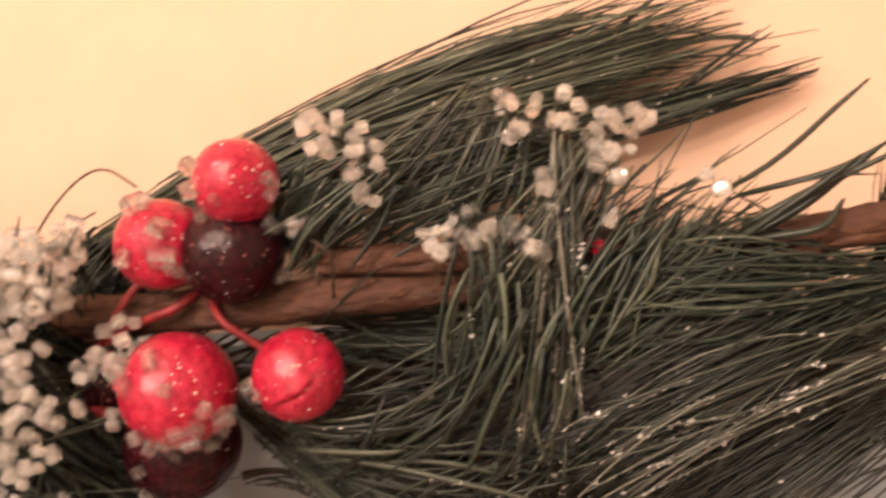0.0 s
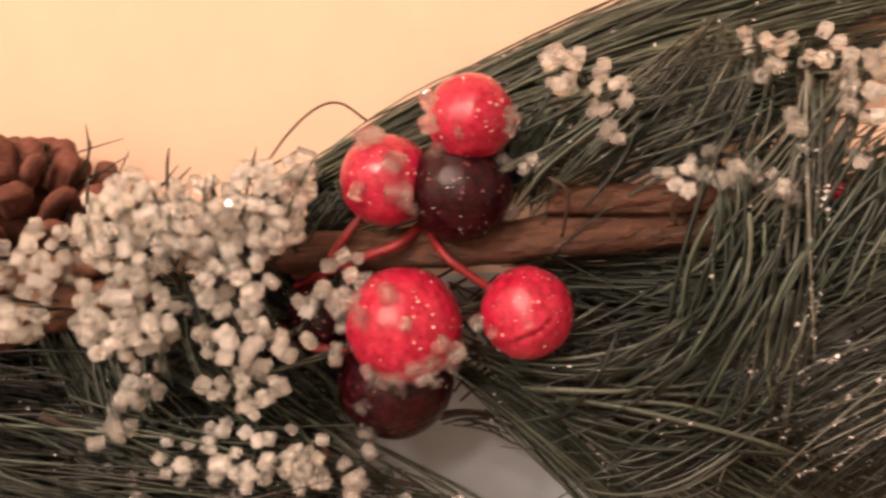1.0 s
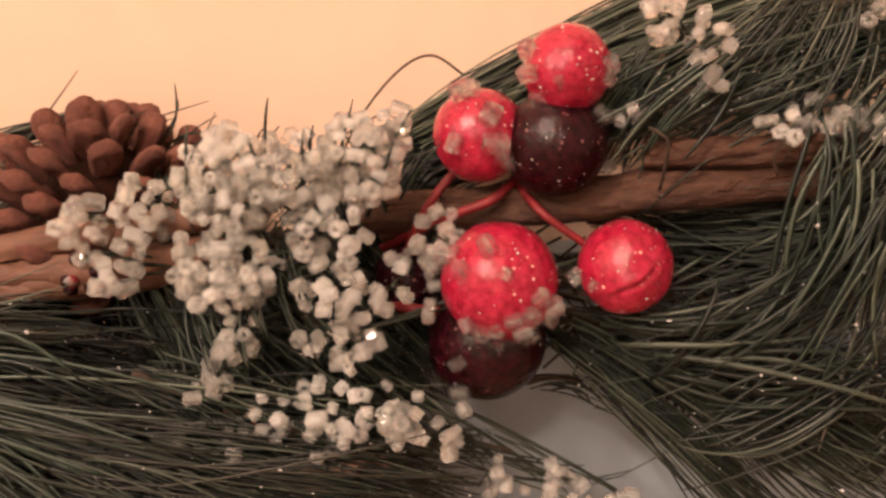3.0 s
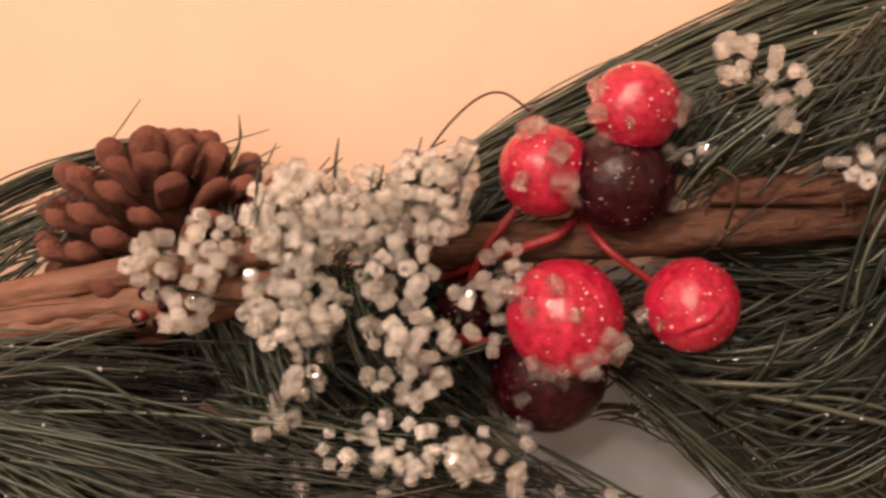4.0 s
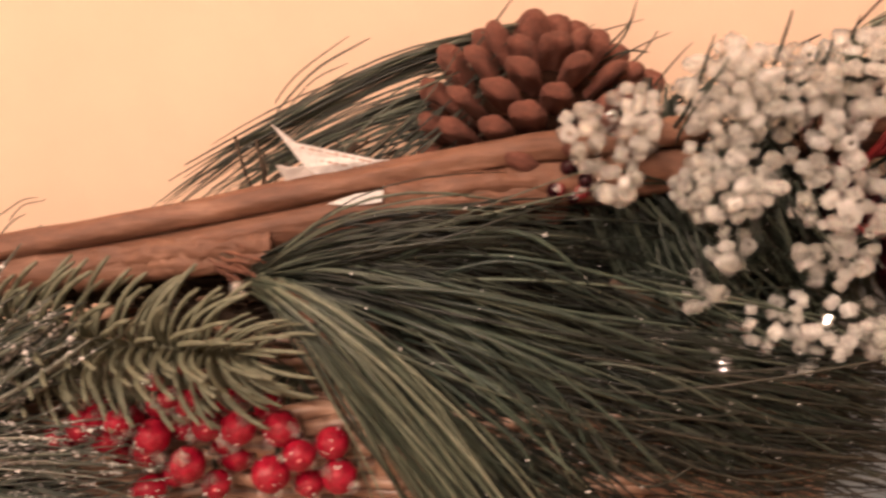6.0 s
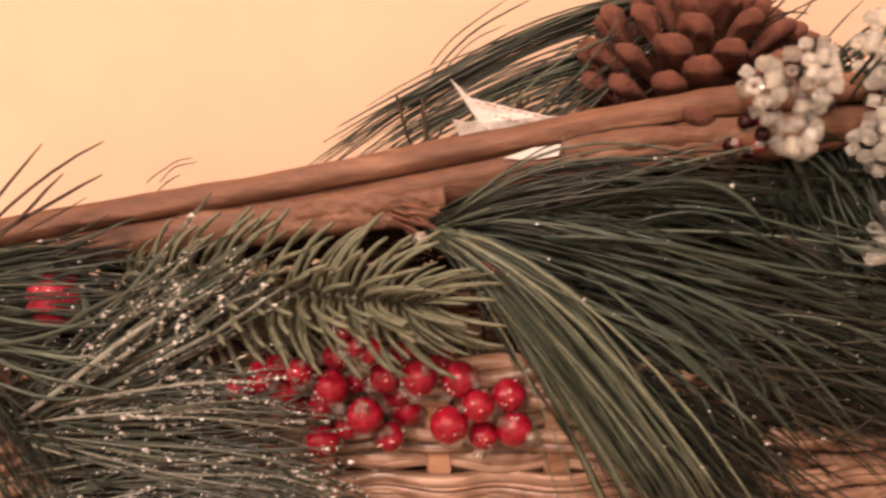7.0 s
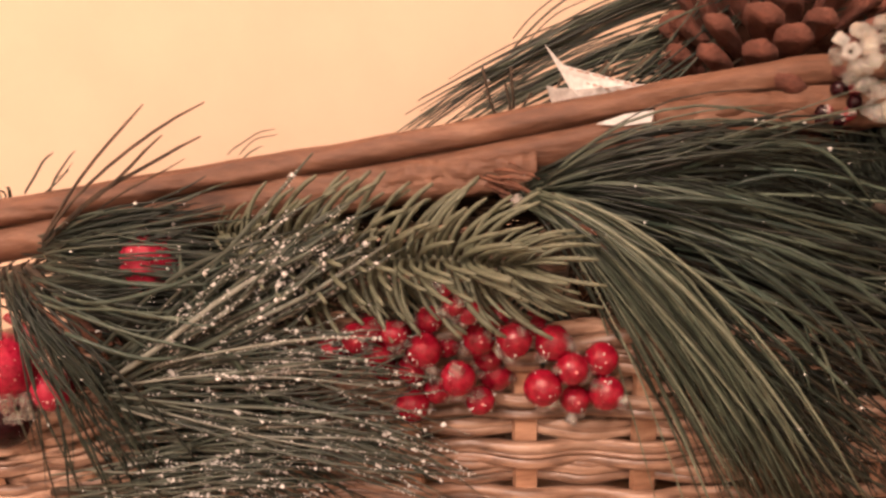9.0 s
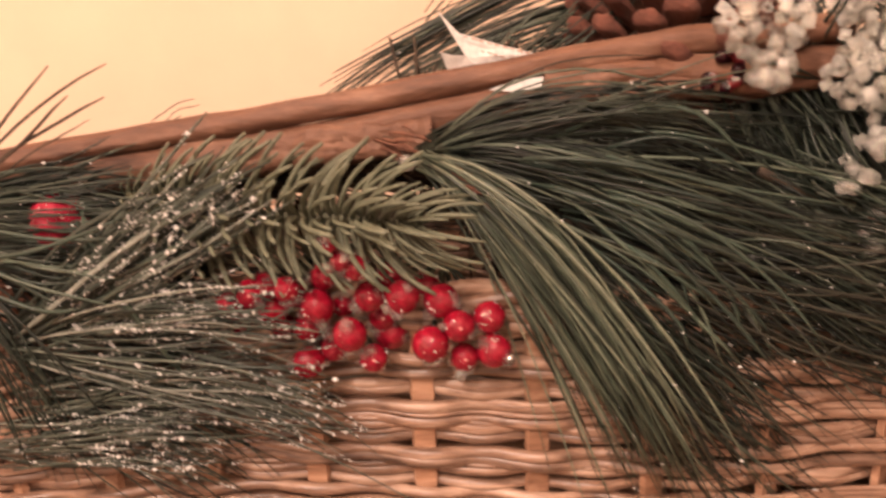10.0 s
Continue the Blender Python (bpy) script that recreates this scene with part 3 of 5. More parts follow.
stem(pick, [(-0.0129, 0.0160, 0.1031), (-0.0164, 0.0140, 0.0999), (-0.0202, 0.0140, 0.0946), (-0.0245, 0.0180, 0.0849)], 0.00075)
stem(pick, [(-0.0311, 0.0180, 0.0808), (-0.0230, 0.0100, 0.0804), (-0.0172, 0.0100, 0.0793)], 0.0011)
stem(pick, [(0.0021, 0.0220, 0.1159), (-0.0007, 0.0220, 0.1073), (-0.0041, 0.0190, 0.0992)], 0.0007)
for ob, rows in (
    (big, (((-0.0154, 0.0010, 0.0935), 3.0), ((-0.0130, -0.0040, 0.0921), 2.7), ((-0.0085, -0.0030, 0.0968), 2.7), ((-0.0053, -0.0062, 0.0922), 2.6), ((0.0002, -0.0010, 0.0849), 3.4), ((0.0025, 0.0000, 0.0836), 3.2),
           ((0.0010, 0.0000, 0.0815), 2.6), ((-0.0051, -0.0045, 0.0846), 2.8), ((-0.0027, -0.0040, 0.0847), 2.8), ((-0.0118, -0.0030, 0.0833), 3.0), ((-0.0095, -0.0028, 0.0821), 2.8), ((-0.0074, -0.0040, 0.0823), 2.4), ((-0.0039, -0.0030, 0.0821), 2.6), ((-0.0013, -0.0030, 0.0873), 2.6), ((-0.0111, 0.0000, 0.0795), 2.6))),
    (low, (((-0.0117, 0.0005, 0.0788), 3.2), ((-0.0075, -0.0005, 0.0784), 3.0), ((-0.0049, 0.0000, 0.0790), 2.8), ((-0.0026, 0.0020, 0.0779), 3.2), ((-0.0136, 0.0010, 0.0746), 3.0), ((-0.0129, 0.0030, 0.0703), 3.0))),
    (right, (((0.0047, 0.0020, 0.0877), 2.6), ((0.0073, -0.0020, 0.0879), 1.6))),
    (upper, (((-0.0013, 0.0100, 0.1232), 2.8), ((-0.0011, 0.0080, 0.1196), 2.8), ((0.0120, 0.0090, 0.1199), 3.2), ((0.0111, 0.0090, 0.1178), 2.4), ((0.0040, 0.0062, 0.1185), 1.8))),
    (left, (((-0.0119, 0.0120, 0.1186), 3.2), ((-0.0100, 0.0120, 0.1179), 2.8), ((-0.0064, 0.0078, 0.1144), 3.2), ((-0.0071, 0.0072, 0.1132), 2.4), ((-0.0123, 0.0080, 0.1094), 2.7), ((-0.0065, 0.0070, 0.1092), 3.6), ((-0.0058, 0.0080, 0.1073), 2.6))),
    (dark, (((0.0005, 0.0090, 0.1158), 3.2), ((0.0019, 0.0100, 0.1170), 2.6), ((0.0103, 0.0110, 0.1118), 2.8), ((0.0109, 0.0120, 0.1107), 2.4), ((0.0106, 0.0110, 0.1037), 2.8), ((-0.0051, 0.0085, 0.1055), 2.6))),
):
    for place, mm in rows:
        on_berry(ob, place, mm / 1000)

pick2 = thing("berry_pick", "red and dark red frosted berries deep among needles", "berry pick")
pick2.location = (-0.2274, 0.0000, 0.0493)
b1 = berry(pick2, (-0.2190, -0.0180, 0.0522), 0.0066, RED, "bright red frosted berry", 0, 8)
b2 = berry(pick2, (-0.2233, -0.0140, 0.0402), 0.0062, DARK_RED, "dark red glossy berry", 0, 9)
berry(pick2, (-0.2108, -0.0170, 0.0474), 0.0040, RED, "bright red berry", 0, 10)
berry(pick2, (-0.1904, -0.013, 0.0704), 0.0056, RED, "bright red berry behind needles", 0, 11)
stem(pick2, [(-0.2237, -0.0060, 0.0569), (-0.2178, -0.0080, 0.0532), (-0.2171, -0.0120, 0.0458)], 0.0008)
for place, mm in (((-0.2161, -0.0230, 0.0482), 3.0), ((-0.2142, -0.0210, 0.0478), 2.8), ((-0.2159, -0.0220, 0.0444), 2.6), ((-0.2132, -0.0210, 0.0456), 2.8)):
    on_berry(b1, place, mm / 1000)

# ---- small berries ----


def berry_sprig(label, centre, rows):
    top = thing("berry_sprig", label, "berry sprig", "small berry sprigs")
    top.location = centre
    c = np.array(centre)
    for k, (place, r) in enumerate(rows):
        bm = bmesh.new()
        bmesh.ops.create_uvsphere(bm, u_segments=20, v_segments=14, radius=r)
        for v in bm.verts:
            v.co *= 1 + 0.03 * noise.noise(v.co * 300 + Vector((k, 0, 0)))
        ob = part("berry", bm, SMALL_RED, top)
        ob.location = Vector(place) - Vector(centre)
        rng = np.random.default_rng(k)
        way = rng.normal(0, 1, (14, 3))
        way /= np.linalg.norm(way, axis=1)[:, None]
        grains("glitter", way * r * 0.99, rng.choice([0.00010, 0.00016, 0.00026], 14), GLITTER, ob, rng)
        q = np.array(place) - c
        tubes("stem", [(bezier([q + (0, r * 0.8, 0), q * 0.6 + (0, 0.006, 0.001), (0, 0.006, 0.003)], np.linspace(0, 1, 7)), 0.0004)], DARK_TWIG, top, "dark wire stem", 5)
        for _ in range(2 + k % 2):
            a = BEAD_RNG.uniform(0, 6.28)
            bead(np.array(place) + (r * 0.85 * math.cos(a), -r * BEAD_RNG.uniform(0.3, 0.7), r * 0.85 * math.sin(a)), BEAD_RNG.uniform(0.0013, 0.0022), top, centre, BERRY_BEADS)
    return top


berry_sprig("bunch of small glossy red berries hanging over the basket", (-0.1226, -0.0100, 0.0580), (
    ((-0.1331, -0.0200, 0.0594), 0.0028), ((-0.1272, -0.0220, 0.0602), 0.0030), ((-0.1307, -0.0150, 0.0504), 0.0031), ((-0.1319, -0.0160, 0.0540), 0.0026),
    ((-0.1226, -0.0230, 0.0521), 0.0032), ((-0.1209, -0.0200, 0.0588), 0.0031), ((-0.1178, -0.0220, 0.0551), 0.0028), ((-0.1173, -0.0200, 0.0484), 0.0026),
    ((-0.1129, -0.0190, 0.0555), 0.0029), ((-0.1121, -0.0200, 0.0497), 0.0031), ((-0.1301, -0.0160, 0.0620), 0.0025), ((-0.1388, -0.0160, 0.0669), 0.0016),
    ((-0.1358, -0.0160, 0.0631), 0.0022), ((-0.1242, -0.0150, 0.0595), 0.0026)))
berry_sprig("bunch of small red berries half covered by frosted needles", (-0.1464, -0.0100, 0.0590), (
    ((-0.1589, -0.0160, 0.0555), 0.0027), ((-0.1522, -0.0170, 0.0597), 0.0029), ((-0.1470, -0.0180, 0.0591), 0.0027), ((-0.1503, -0.0200, 0.0569), 0.0029),
    ((-0.1414, -0.0180, 0.0621), 0.0024), ((-0.1422, -0.0210, 0.0578), 0.0031), ((-0.1497, -0.0170, 0.0525), 0.0024), ((-0.1449, -0.0180, 0.0528), 0.0027),
    ((-0.1389, -0.0160, 0.0564), 0.0024), ((-0.1366, -0.0220, 0.0531), 0.0031), ((-0.1447, -0.0200, 0.0469), 0.0030), ((-0.1407, -0.0180, 0.0485), 0.0024),
    ((-0.1331, -0.0200, 0.0479), 0.0026), ((-0.1560, -0.0140, 0.0553), 0.0026), ((-0.1585, -0.0140, 0.0498), 0.0016),
    ((-0.1575, -0.022, 0.0583), 0.0026), ((-0.1533, -0.022, 0.0604), 0.0027), ((-0.1507, -0.021, 0.0615), 0.0024), ((-0.1379, -0.026, 0.0707), 0.0014), ((-0.1365, -0.025, 0.0676), 0.0019), ((-0.1343, -0.024, 0.066), 0.0022), ((-0.1467, -0.023, 0.0617), 0.0023)))

# red scraps of paper, built here as a made-up sprig of tiny berries
berry_sprig("tiny red balls in place of red paper scraps between needles", (0.0600, 0.0160, 0.1060), (
    ((0.0598, 0.0110, 0.1064), 0.0013), ((0.0616, 0.0110, 0.1058), 0.0012), ((0.0629, 0.0100, 0.1048), 0.0014)))

# ---- ice sprigs ----
ROOT = (-0.0245, 0.0220, 0.0788)
ROOT_LOW = (-0.0374, 0.0120, 0.0705)
WHITE = "twig tip crowded with clear plastic ice beads"
LOOSE = "loose twig with a few clear ice beads"
for c, rx, rz, n in (
    ((-0.0488, 0.0030, 0.1065), 72, 82, 62), ((-0.0383, 0.0060, 0.1073), 78, 58, 46), ((-0.0275, 0.0080, 0.1081), 66, 72, 46), ((-0.0335, 0.0040, 0.0982), 66, 58, 24),
    ((-0.0498, -0.0020, 0.0931), 76, 60, 44), ((-0.0481, -0.0020, 0.0830), 34, 34, 9), ((-0.0333, 0.0000, 0.0895), 52, 42, 18), ((-0.0631, 0.0040, 0.1030), 40, 56, 24),
    ((-0.0718, 0.0010, 0.1018), 30, 40, 14), ((-0.0669, -0.0010, 0.0950), 34, 38, 13), ((-0.0236, 0.0100, 0.1129), 32, 22, 7), ((-0.0433, -0.0010, 0.0953), 30, 34, 8),
):
    ice_sprig(WHITE, c, rx * 0.0000975, rz * 0.0000975, round(n * 0.98), ROOT, 0.0026)
for c, rx, rz, n in (
    ((-0.0242, 0.0020, 0.0873), 26, 26, 4), ((-0.0380, -0.0010, 0.0923), 14, 14, 1), ((-0.0273, 0.0000, 0.0858), 12, 12, 1), ((-0.0712, -0.0010, 0.0967), 12, 12, 1),
    ((-0.0527, -0.0050, 0.0768), 36, 24, 7), ((-0.0325, -0.0020, 0.0817), 76, 40, 16), ((-0.0317, -0.0040, 0.0702), 92, 50, 32), ((-0.0226, -0.0040, 0.0683), 44, 40, 14),
    ((-0.0156, -0.0020, 0.0650), 28, 26, 6), ((-0.0505, -0.0060, 0.0668), 22, 34, 6), ((-0.0579, -0.0030, 0.0680), 40, 36, 8), ((-0.0436, -0.0050, 0.0707), 42, 40, 10),
    ((-0.0090, 0.0040, 0.0526), 22, 34, 6), ((-0.0003, 0.0060, 0.0517), 38, 16, 5), ((0.0017, 0.0060, 0.0458), 66, 16, 9), ((-0.0373, -0.0030, 0.0645), 60, 30, 8),
    ((-0.0169, 0.0100, 0.0946), 48, 30, 12), ((-0.0214, 0.0120, 0.0897), 44, 14, 6), ((-0.0544, 0.0020, 0.0981), 22, 30, 4), ((-0.0324, -0.0010, 0.0598), 30, 24, 4),
    ((0.0117, 0.0060, 0.0445), 30, 12, 4), ((-0.0188, 0.0100, 0.0836), 12, 30, 4),
):
    ice_sprig(LOOSE, c, rx * 0.0000975, rz * 0.0000975, n, ROOT_LOW if c[2] < 0.085 else ROOT, 0.0025)
ROOT_R = (0.0519, 0.0280, 0.0909)
for c, rx, rz, n in (
    ((0.0204, 0.0140, 0.1260), 34, 36, 11), ((0.0272, 0.0120, 0.1207), 26, 62, 13), ((0.0575, 0.0120, 0.1282), 40, 30, 9), ((0.0509, 0.0140, 0.1270), 26, 44, 7),
    ((0.0653, 0.0120, 0.1204), 44, 50, 11), ((0.0376, 0.0100, 0.1097), 28, 28, 7), ((0.0446, 0.0100, 0.1103), 50, 26, 11), ((0.0524, 0.0100, 0.1080), 34, 24, 8),
    ((0.0641, 0.0100, 0.1111), 16, 14, 2), ((0.0680, 0.0140, 0.1260), 40, 24, 7), ((0.0147, 0.0160, 0.1120), 24, 30, 5), ((0.0807, 0.0120, 0.1149), 18, 16, 3),
    ((0.0552, 0.0120, 0.1170), 14, 26, 4), ((-0.0332, 0.0000, 0.0794), 40, 40, 6),
):
    ice_sprig(LOOSE, c, rx * 0.0000975, rz * 0.0000975, n, ROOT_R, 0.0024)

# ---- pine sprays ----
MM = 0.0000975
GREEN = "bunch of long dark green artificial pine needles"
FROSTY = "bunch of long pine needles crusted with clear glitter"
# upper sweep to the wall
spray(GREEN, [(-0.0326, 0.0300, 0.1005), (0.0140, 0.0340, 0.1250), (0.0560, 0.0370, 0.1285), (0.0915, 0.0410, 0.1335)], 180, 26 * MM, 74 * MM, s0=0.5, s1=0.5, glitter=1.6, dev=0.6, flat=0.4, mat=NEEDLE_OLIVE)
spray(GREEN, [(-0.0113, 0.0280, 0.1080), (0.0235, 0.0310, 0.1205), (0.0510, 0.0340, 0.1265), (0.0850, 0.0410, 0.1300)], 110, 40 * MM, 80 * MM, s0=0.4, s1=0.45, glitter=1.4, mat=NEEDLE_OLIVE, flat=0.4, dev=0.7)
spray(GREEN, [(0.0300, 0.0340, 0.1120), (0.0550, 0.0360, 0.1165), (0.0800, 0.0390, 0.1192), (0.1065, 0.0415, 0.1248)], 44, 50 * MM, 16 * MM, s0=0.4, s1=0.25, glitter=1.4, dev=0.3, flat=0.3)
spray(GREEN, [(-0.0355, 0.0310, 0.1008), (0.0000, 0.0340, 0.1185), (0.0325, 0.0370, 0.1322), (0.0705, 0.0400, 0.1385)], 60, 14 * MM, 18 * MM, s0=0.3, s1=0.6, glitter=0.5, dev=0.35, flat=0.4, mat=NEEDLE_OLIVE)
# a few tips that stand clear of the sweep
for p in ([(0.0780, 0.0400, 0.1200), (0.0840, 0.0405, 0.1240), (0.0920, 0.0410, 0.1290), (0.1005, 0.0415, 0.1330)],
          [(0.0600, 0.0390, 0.1300), (0.0680, 0.0400, 0.1330), (0.0740, 0.0410, 0.1370), (0.0790, 0.0415, 0.1405)],
          [(0.0700, 0.0390, 0.1300), (0.0780, 0.0400, 0.1310), (0.0870, 0.0410, 0.1325), (0.0960, 0.0415, 0.1320)]):
    spray("single long needles standing clear of the bunch", p, 3, 3 * MM, 22 * MM, w=0.00034, s0=0.1, s1=0.2, glitter=0.6, stem=False, dev=0.3)
# needles behind the frosted tips, coloured dark for the shade there
spray(GREEN, [(-0.0370, 0.0330, 0.0950), (-0.0250, 0.0330, 0.0980), (-0.0150, 0.0330, 0.1020), (-0.0040, 0.0340, 0.1060)], 120, 60 * MM, 60 * MM, s0=0.4, s1=0.3, glitter=0.4, mat=NEEDLE_SHADED)
spray(GREEN, [(0.0596, 0.0160, 0.1211), (0.0496, 0.0140, 0.1205), (0.0329, 0.0140, 0.1161), (0.0118, 0.0180, 0.1023)], 70, 60 * MM, 90 * MM, s1=0.5, mat=NEEDLE_BLUE)
spray(GREEN, [(0.0503, 0.0180, 0.1296), (0.0479, 0.0120, 0.1220), (0.0448, 0.0120, 0.1158), (0.0375, 0.0140, 0.1051)], 60, 70 * MM, 160 * MM, s1=0.4, mat=NEEDLE_OLIVE)
spray(FROSTY, [(0.0583, 0.0100, 0.1244), (0.0574, 0.0050, 0.1106), (0.0578, 0.0030, 0.0925), (0.0539, 0.0040, 0.0606)], 14, 14 * MM, 24 * MM, w=0.0004, glitter=9, mat=NEEDLE_FROST, s0=0.1, s1=0.3, stem=False)
spray(GREEN, [(0.0655, 0.0120, 0.1234), (0.0589, 0.0100, 0.1154), (0.0558, 0.0080, 0.1079), (0.0443, 0.0080, 0.0951)], 44, 40 * MM, 110 * MM, mat=NEEDLE_OLIVE)
# right of the berries, below the sticks
spray(GREEN, [(0.0090, 0.0240, 0.0893), (0.0378, 0.0180, 0.0868), (0.0622, 0.0140, 0.0912), (0.0890, 0.0180, 0.1090)], 120, 60 * MM, 100 * MM, s0=0.5, s1=0.5, glitter=1.0)
spray(GREEN, [(0.1229, 0.0160, 0.0945), (0.0934, 0.0100, 0.0969), (0.0662, 0.0080, 0.1014), (0.0444, 0.0120, 0.0964)], 90, 50 * MM, 80 * MM, s0=0.4, s1=0.5, glitter=1.6, mat=NEEDLE_BLUE, dev=1.5)
spray(GREEN, [(0.1241, 0.0140, 0.0912), (0.0925, 0.0060, 0.0888), (0.0743, 0.0040, 0.0788), (0.0517, 0.0080, 0.0579)], 110, 60 * MM, 120 * MM, s0=0.35, s1=0.4, glitter=1.5)
spray(FROSTY, [(0.1215, 0.0080, 0.0880), (0.0925, 0.0000, 0.0858), (0.0731, -0.0020, 0.0783), (0.0552, 0.0000, 0.0644)], 20, 40 * MM, 90 * MM, w=0.0003, s0=0.3, s1=0.3, glitter=11, mat=NEEDLE_FROST)
spray(GREEN, [(0.1264, 0.0160, 0.0776), (0.0992, 0.0100, 0.0696), (0.0847, 0.0080, 0.0606), (0.0705, 0.0100, 0.0459)], 120, 80 * MM, 120 * MM, s0=0.3, glitter=1.2)
spray(GREEN, [(0.1272, 0.0220, 0.0981), (0.1004, 0.0180, 0.0983), (0.0841, 0.0160, 0.1002), (0.0698, 0.0200, 0.1017)], 26, 40 * MM, 70 * MM, s0=0.4, glitter=1.0, mat=NEEDLE_OLIVE)
spray(GREEN, [(0.0550, 0.0100, 0.0852), (0.0661, 0.0080, 0.0936), (0.0755, 0.0100, 0.1010), (0.0852, 0.0140, 0.1095)], 60, 60 * MM, 60 * MM, glitter=1.4, mat=NEEDLE_BLUE)
spray(GREEN, [(0.0618, 0.0120, 0.0976), (0.0506, 0.0060, 0.0780), (0.0346, 0.0060, 0.0704), (0.0070, 0.0140, 0.0731)], 60, 60 * MM, 90 * MM, s0=0.3, s1=0.5, glitter=1.4, dev=1.9)
spray(GREEN, [(0.0112, 0.0260, 0.0888), (0.0327, 0.0220, 0.0858), (0.0517, 0.0200, 0.0845), (0.0715, 0.0220, 0.0849)], 90, 60 * MM, 90 * MM, s0=0.5, s1=0.5)
spray(GREEN, [(-0.0029, 0.0200, 0.0741), (0.0127, 0.0140, 0.0628), (0.0245, 0.0120, 0.0519), (0.0420, 0.0100, 0.0310)], 80, 22 * MM, 44 * MM, s0=0.4, s1=0.3, mat=NEEDLE_FAN, dev=0.7)
spray(GREEN, [(0.0032, 0.0180, 0.0748), (0.0215, 0.0120, 0.0702), (0.0407, 0.0100, 0.0571), (0.0659, 0.0100, 0.0424)], 110, 30 * MM, 130 * MM, s0=0.5, s1=0.4, glitter=0.9)
spray(GREEN, [(0.0175, 0.0220, 0.0680), (0.0371, 0.0200, 0.0560), (0.0572, 0.0200, 0.0465), (0.0830, 0.0200, 0.0345)], 90, 50 * MM, 120 * MM, s0=0.5, s1=0.4)
spray(GREEN, [(0.0821, 0.0160, 0.1086), (0.0933, 0.0120, 0.1142), (0.1010, 0.0100, 0.1182), (0.1123, 0.0100, 0.1238)], 3, 10 * MM, 30 * MM, w=0.00045, s0=0.1, glitter=0.2, stem=False)
spray(GREEN, [(0.0830, 0.0120, 0.1036), (0.0947, 0.0100, 0.1091), (0.1005, 0.0080, 0.1147), (0.1115, 0.0080, 0.1235)], 4, 10 * MM, 24 * MM, w=0.0006, s0=0.1, glitter=0.2, stem=False)
spray(GREEN, [(0.1117, 0.0200, 0.0937), (0.1118, 0.0200, 0.0998), (0.1122, 0.0200, 0.1067), (0.1127, 0.0200, 0.1172)], 16, 20 * MM, 50 * MM, s0=0.1)
for p, n in (
    ([(0.0536, 0.0000, 0.1016), (0.0491, -0.0020, 0.0873), (0.0436, 0.0000, 0.0751), (0.0370, 0.0040, 0.0651)], 18),
    ([(0.0444, 0.0040, 0.1124), (0.0447, 0.0000, 0.1004), (0.0413, 0.0000, 0.0868), (0.0374, 0.0040, 0.0795)], 16),
    ([(0.0067, 0.0060, 0.0800), (0.0200, 0.0020, 0.0792), (0.0289, 0.0020, 0.0808), (0.0447, 0.0060, 0.0862)], 14),
    ([(0.0178, 0.0060, 0.0658), (0.0286, 0.0000, 0.0758), (0.0356, 0.0000, 0.0794), (0.0467, 0.0040, 0.0878)], 10),
    ([(0.0522, 0.0040, 0.0707), (0.0381, 0.0000, 0.0609), (0.0290, 0.0000, 0.0570), (0.0232, 0.0040, 0.0591)], 14),
    ([(0.0140, 0.0060, 0.0703), (0.0315, 0.0000, 0.0675), (0.0467, 0.0000, 0.0669), (0.0630, 0.0040, 0.0692)], 16),
    ([(0.0318, 0.0100, 0.1201), (0.0244, 0.0080, 0.1157), (0.0204, 0.0080, 0.1122), (0.0140, 0.0120, 0.1035)], 16),
    ([(0.0737, 0.0100, 0.1143), (0.0678, 0.0060, 0.1077), (0.0621, 0.0040, 0.0995), (0.0545, 0.0060, 0.0811)], 20),
    ([(-0.1116, -0.0140, 0.0813), (-0.0881, -0.0180, 0.0829), (-0.0670, -0.0160, 0.0740), (-0.0448, -0.0120, 0.0635)], 16),
    ([(-0.1013, -0.0140, 0.0752), (-0.0844, -0.0200, 0.0704), (-0.0761, -0.0200, 0.0623), (-0.0713, -0.0200, 0.0496)], 18),
    ([(-0.2087, -0.0200, 0.0675), (-0.1923, -0.0260, 0.0660), (-0.1814, -0.0260, 0.0620), (-0.1674, -0.0240, 0.0652)], 12),
    ([(-0.1845, -0.0180, 0.0748), (-0.1805, -0.0240, 0.0672), (-0.1748, -0.0240, 0.0590), (-0.1647, -0.0220, 0.0496)], 10),
):
    spray("a few loose green needles crossing the others", p, n, 50 * MM, 80 * MM, w=0.00038, s0=0.3, s1=0.5, glitter=0.8, mat=NEEDLE_BLUE if p[0][2] > 0.1 or p[0][0] < 0 else NEEDLE, stem=False, dev=1.6)
# under the frosted sprigs
spray(GREEN, [(-0.0674, 0.0100, 0.0902), (-0.0580, 0.0060, 0.0788), (-0.0484, 0.0040, 0.0663), (-0.0332, 0.0080, 0.0470)], 110, 60 * MM, 110 * MM, s0=0.3, glitter=1.2)
spray(GREEN, [(-0.0489, 0.0140, 0.0940), (-0.0399, 0.0100, 0.0804), (-0.0291, 0.0100, 0.0689), (-0.0200, 0.0140, 0.0600)], 100, 110 * MM, 40 * MM, s0=0.3, s1=0.4)
spray(GREEN, [(-0.0595, 0.0160, 0.1063), (-0.0605, 0.0140, 0.0967), (-0.0586, 0.0120, 0.0868), (-0.0487, 0.0120, 0.0710)], 80, 60 * MM, 120 * MM, s0=0.3)
spray(GREEN, [(-0.0293, 0.0260, 0.0887), (-0.0235, 0.0220, 0.0788), (-0.0219, 0.0200, 0.0704), (-0.0186, 0.0200, 0.0585)], 50, 60 * MM, 60 * MM)
